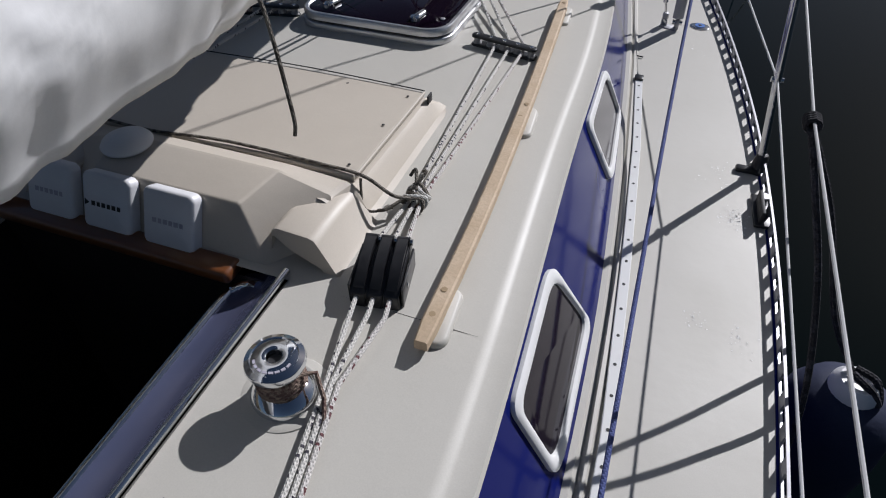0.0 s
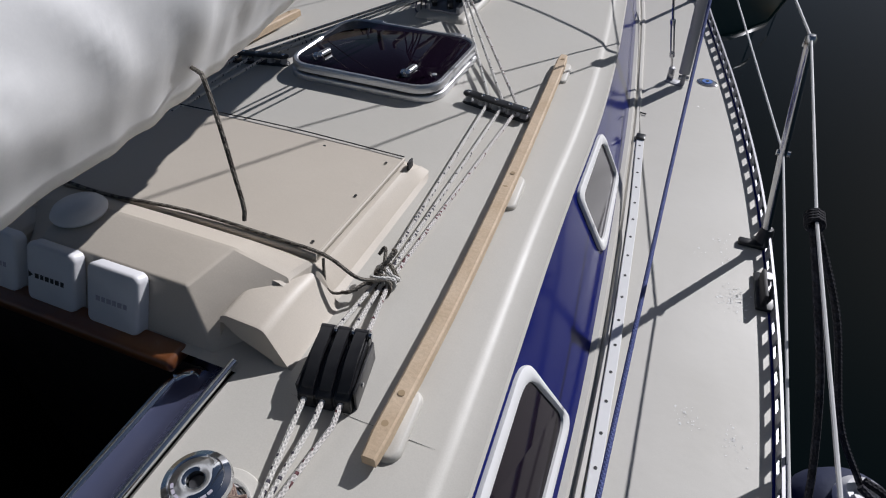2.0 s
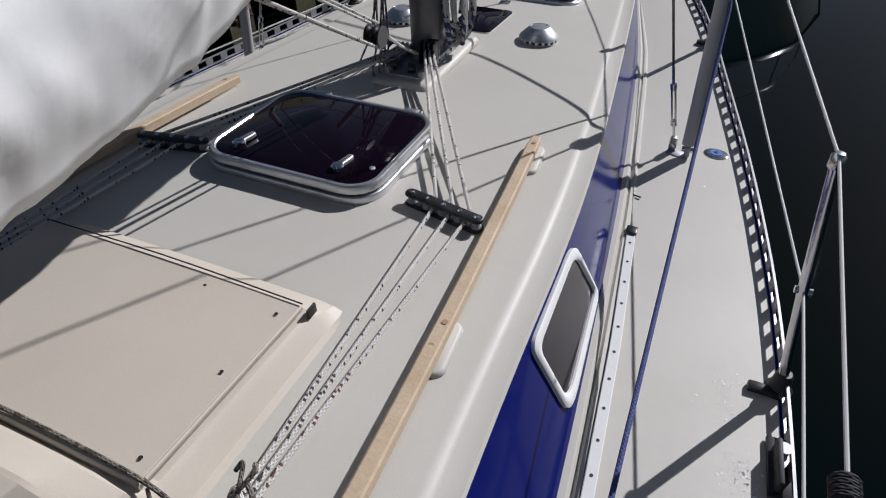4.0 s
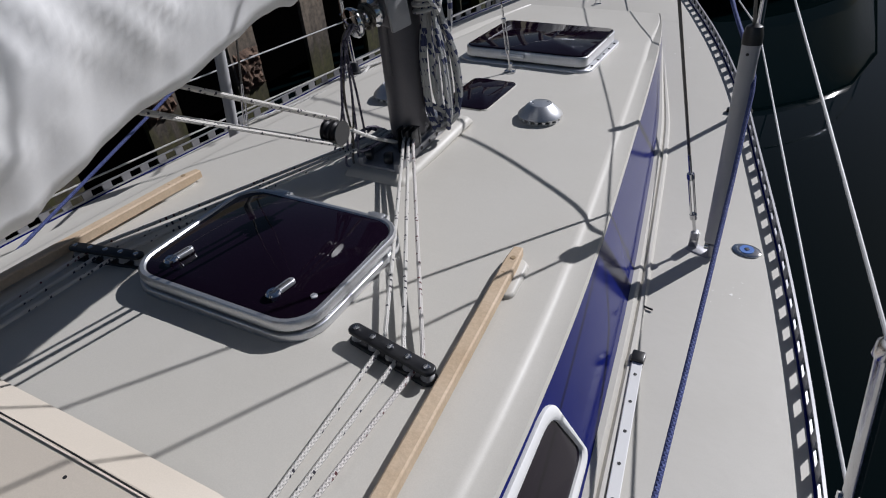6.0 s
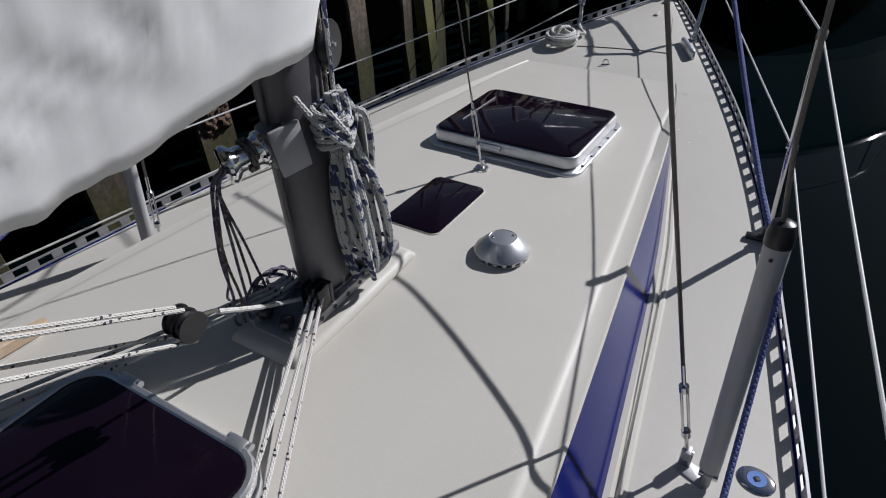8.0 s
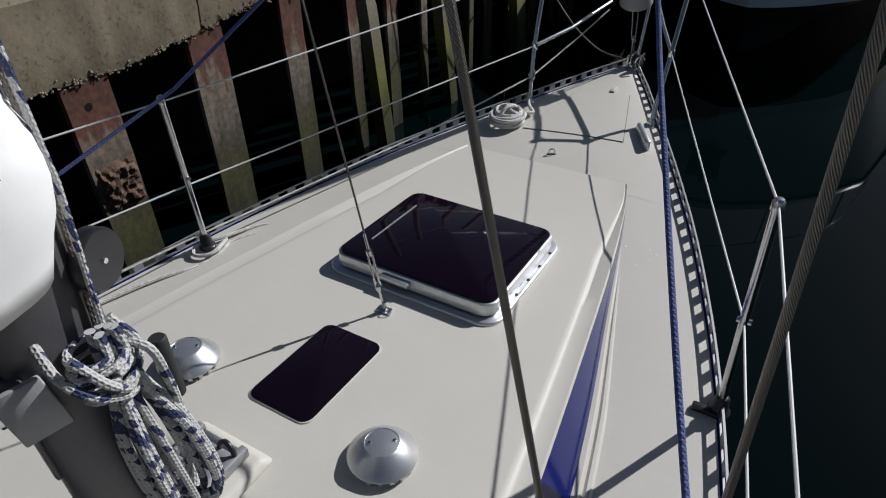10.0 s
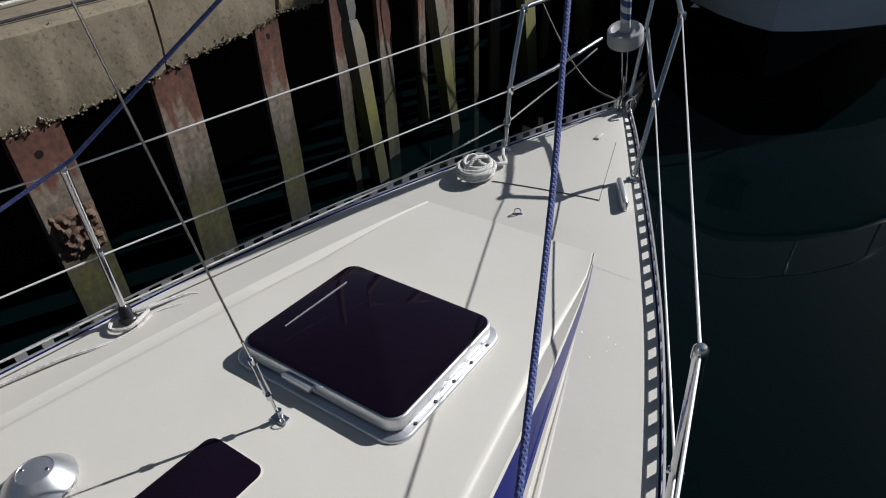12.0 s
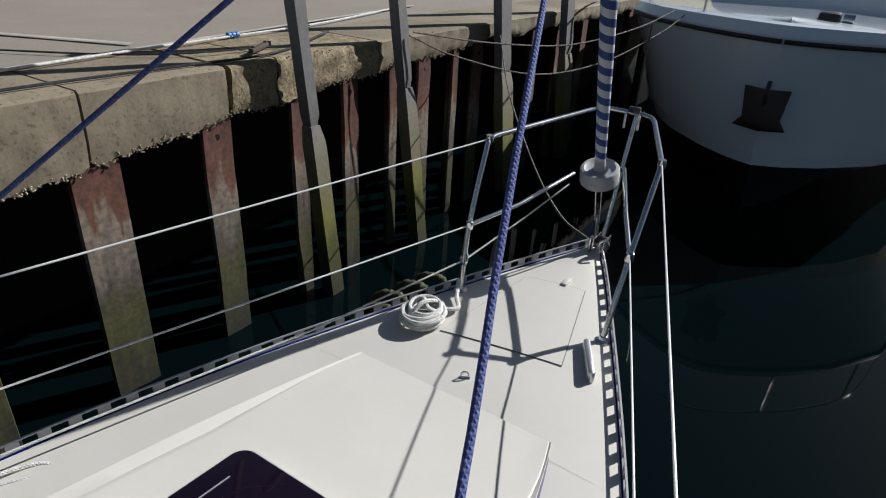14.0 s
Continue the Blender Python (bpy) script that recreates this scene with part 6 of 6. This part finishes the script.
# ---- mooring gear on the quay ----
own = tube([(-2.75, 2.2, 0.832), (-2.87, 3.2, 0.832), (-2.95, 4.2, 0.832), (-3.05, 5.3, 0.832), (-3.4, 6.9, 0.832)], 0.008, 8, 5)
tagged(part("shore_rope", own, ROPE_PLAIN), "white mooring rope lying on the quay", "rope")
FLOATBLUE = mat("blue_plastic_float", (0.04, 0.16, 0.42), 0.45)
b = thing("rope_float", "small blue float threaded on the mooring rope", "float", at=(-2.965, 4.28, 0.838), rx=90)
for k in range(3):
    part("ring", lathe([(0.012, -0.017), (0.02, -0.013), (0.022, 0.0), (0.02, 0.013), (0.012, 0.017)], 18, m=pose(0, 0, -0.036 + 0.036 * k)), FLOATBLUE, b)
own = tube([(-2.42, 1.0, 0.82), (-2.43, 2.5, 0.822), (-2.36, 3.4, 0.822), (-2.33, 4.1, 0.822), (-2.7, 5.0, 0.83)], 0.008, 6, 5)
tagged(part("power_cable", own, ROPE_DARK), "thin black cable along the quay edge", "cable")
own = tube([(-4.5, 2.2, 0.828), (-3.4, 2.9, 0.828), (-2.7, 3.5, 0.828), (-2.45, 4.4, 0.826)], 0.006, 6, 5)
tagged(part("power_cable", own, ROPE_DARK), "thin black cable across the quay", "cable")
IRON = mat("rusty_iron", (0.05, 0.04, 0.035), 0.8, tint=(0.1, 0.05, 0.03), scale=20)
for x, y in ((-2.48, 4.1), (-2.62, 5.9)):
    t = thing("mooring_bar", "dark iron mooring bar bolted to the quay", "mooring bar", "mooring bars", (x, y, 0.81), rz=-62)
    part("bar", rbox(0.34, 0.035, 0.03, (0, 0, 0.012), 0.006), IRON, t)
    for dx in (-0.1, 0.12):
        part("bolt", lathe([(0.014, 0.03), (0.014, 0.05), (0.006, 0.054)], 8, m=pose(dx, 0, 0)), IRON, t)
for pts in ([(-2.05, 5.2, 0.86), (-1.85, 5.6, 0.68), (-1.5, 6.4, 0.48), (-1.2, 7.3, 0.52), (-0.95, 8.2, 0.74), (-0.85, 8.7, 0.90)], [(-2.05, 5.25, 0.88), (-1.75, 6.0, 0.76), (-1.45, 7.0, 0.68), (-1.15, 8.0, 0.78), (-1.0, 8.8, 0.92)], [(-1.95, 6.5, 0.75), (-1.45, 5.8, 0.42), (-0.8, 5.0, 0.16), (-0.35, 4.45, 0.10), (-0.02, 4.08, 0.17)]):
    own = tube(pts, 0.007, 6, 6)
    tagged(part("mooring_line", own, ROPE_GREY), "slack grey mooring line from the quay", "rope", "mooring lines")

# ---- motor cruiser moored ahead ----
HULLW = mat("white_gelcoat_hull", (0.76, 0.80, 0.83), 0.16, tint=(0.68, 0.73, 0.76), scale=1.5, amount=0.7, coat=1.0)
ANTIFOUL = mat("dark_antifouling", (0.01, 0.012, 0.015), 0.6)
mc = thing("motor_cruiser", "white motor cruiser moored bow-on ahead", "motor boat")
CX, SY = 0.24, 8.05
half_s = curve([(0, 0.0), (0.02, 0.14), (0.12, 0.42), (0.4, 0.88), (0.9, 1.45), (1.6, 1.95), (3, 2.3), (9, 2.4)])
sheer = curve([(0, 0.86), (0.9, 0.83), (1.6, 0.81), (3, 0.79), (9, 0.77)])
half_c = curve([(0, 0.0), (0.02, 0.05), (0.12, 0.28), (0.4, 0.66), (0.9, 1.15), (1.6, 1.6), (3, 1.95), (9, 2.1)])
ds = [0, 0.02, 0.06, 0.14, 0.25, 0.4, 0.6, 0.9, 1.25, 1.6, 2.2, 3, 5, 9]


def hull_sec(d, s, k):
    """k from 0 at the sheer to 1 at the chine; the stem rakes aft going down."""
    w = half_s(d) + (half_c(d) - half_s(d)) * (k ** 0.75)
    z = sheer(d) + (-0.34 + 0.06 * min(1, d) - sheer(d)) * k
    return (CX + s * w, SY + d + 0.15 * k, z)


for s in (1, -1):
    part("topside", grid([[hull_sec(d, s, k / 8) for k in range(9)] for d in ds]), HULLW, mc, smooth=40)
    part("chine_panel", grid([[hull_sec(d, s, 1), (CX + s * half_c(d) * 0.95, SY + d + 0.17, -0.45)] for d in ds]), HULLW, mc, smooth=30)
    part("bottom", grid([[(CX + s * half_c(d) * 0.95, SY + d + 0.17, -0.45), (CX + s * half_c(d) * 0.5, SY + d + 0.36, -0.80), (CX + s * half_c(d) * 0.2, SY + d + 0.6, -1.3)] for d in ds]), ANTIFOUL, mc, smooth=30)
    part("rubbing_strake", tube([Vector(hull_sec(d, s, 0.035)) + Vector((s * 0.012, -0.012, 0)) for d in ds], 0.022, 10), RUBBER, mc, "black rubbing strake")
    part("gunwale", grid([[hull_sec(d, s, 0.0), (CX + s * max(half_s(d) - 0.03, 0), SY + d + 0.05, sheer(d) + 0.10), (CX + s * max(half_s(d) - 0.10, 0), SY + d + 0.12, sheer(d) + 0.12), (CX + s * max(half_s(d) - 0.2, 0), SY + d + 0.2, sheer(d) + 0.11)] for d in ds]), HULLW, mc, smooth=30)
part("foredeck", grid([[(CX + (half_s(d) - 0.2 if half_s(d) > 0.2 else 0) * k / 4, SY + d + 0.2, sheer(d) + 0.11 + 0.05 * (1 - abs(k) / 4)) for k in range(-4, 5)] for d in ds]), HULLW, mc, smooth=30)
part("cabin_trunk", rbox(2.6, 4.0, 0.5, (CX, SY + 4.4, 0.80), 0.12, 4, 0.85), HULLW, mc)
for s in (1, -1):
    for d in (0.5, 1.5, 2.9):
        part("rail_post", tube([(CX + s * (half_s(d) - 0.1), SY + d + 0.1, sheer(d) + 0.1), (CX + s * (half_s(d) - 0.12), SY + d + 0.1, sheer(d) + 0.75)], 0.014, 10), STEEL, mc)
    part("bow_rail", tube([(CX, SY + 0.0, 1.5)] + [(CX + s * (half_s(d) - 0.12), SY + d + 0.1, sheer(d) + 0.75) for d in (0.14, 0.5, 0.9, 1.6, 2.9)], 0.014, 10, 4), STEEL, mc)
part("windlass", rbox(0.2, 0.26, 0.16, (CX + 0.28, SY + 0.8, 0.9), 0.03), BLACK, mc)
part("windlass_drum", tube([(CX + 0.4, SY + 0.8, 1.0), (CX + 0.5, SY + 0.8, 1.0)], 0.06, 16), STEEL, mc)
own = grid([[(CX - 0.2, SY - 0.10, 0.40), (CX, SY - 0.14, 0.39), (CX + 0.2, SY - 0.10, 0.40)], [(CX - 0.17, SY - 0.04, 0.10), (CX, SY - 0.10, 0.08), (CX + 0.17, SY - 0.04, 0.10)], [(CX - 0.24, SY - 0.06, 0.01), (CX, SY - 0.02, -0.03), (CX + 0.24, SY - 0.06, 0.01)]])
solid(part("anchor", own, IRON, mc, "dark plough anchor at the stem", smooth=20), 0.03)
part("anchor_shank", tube([(CX, SY - 0.12, 0.2), (CX, SY - 0.15, 0.36), (CX, SY - 0.10, 0.46)], 0.022, 10, 3), BLACK, mc)
own = tube([(CX - 1.5, SY + 1.3, 0.92), (CX - 0.9, SY + 0.9, 0.94), (CX - 0.6, SY + 0.6, 0.93)], 0.012, 8, 5)
part("deck_rope", own, ROPE_DARK, mc)
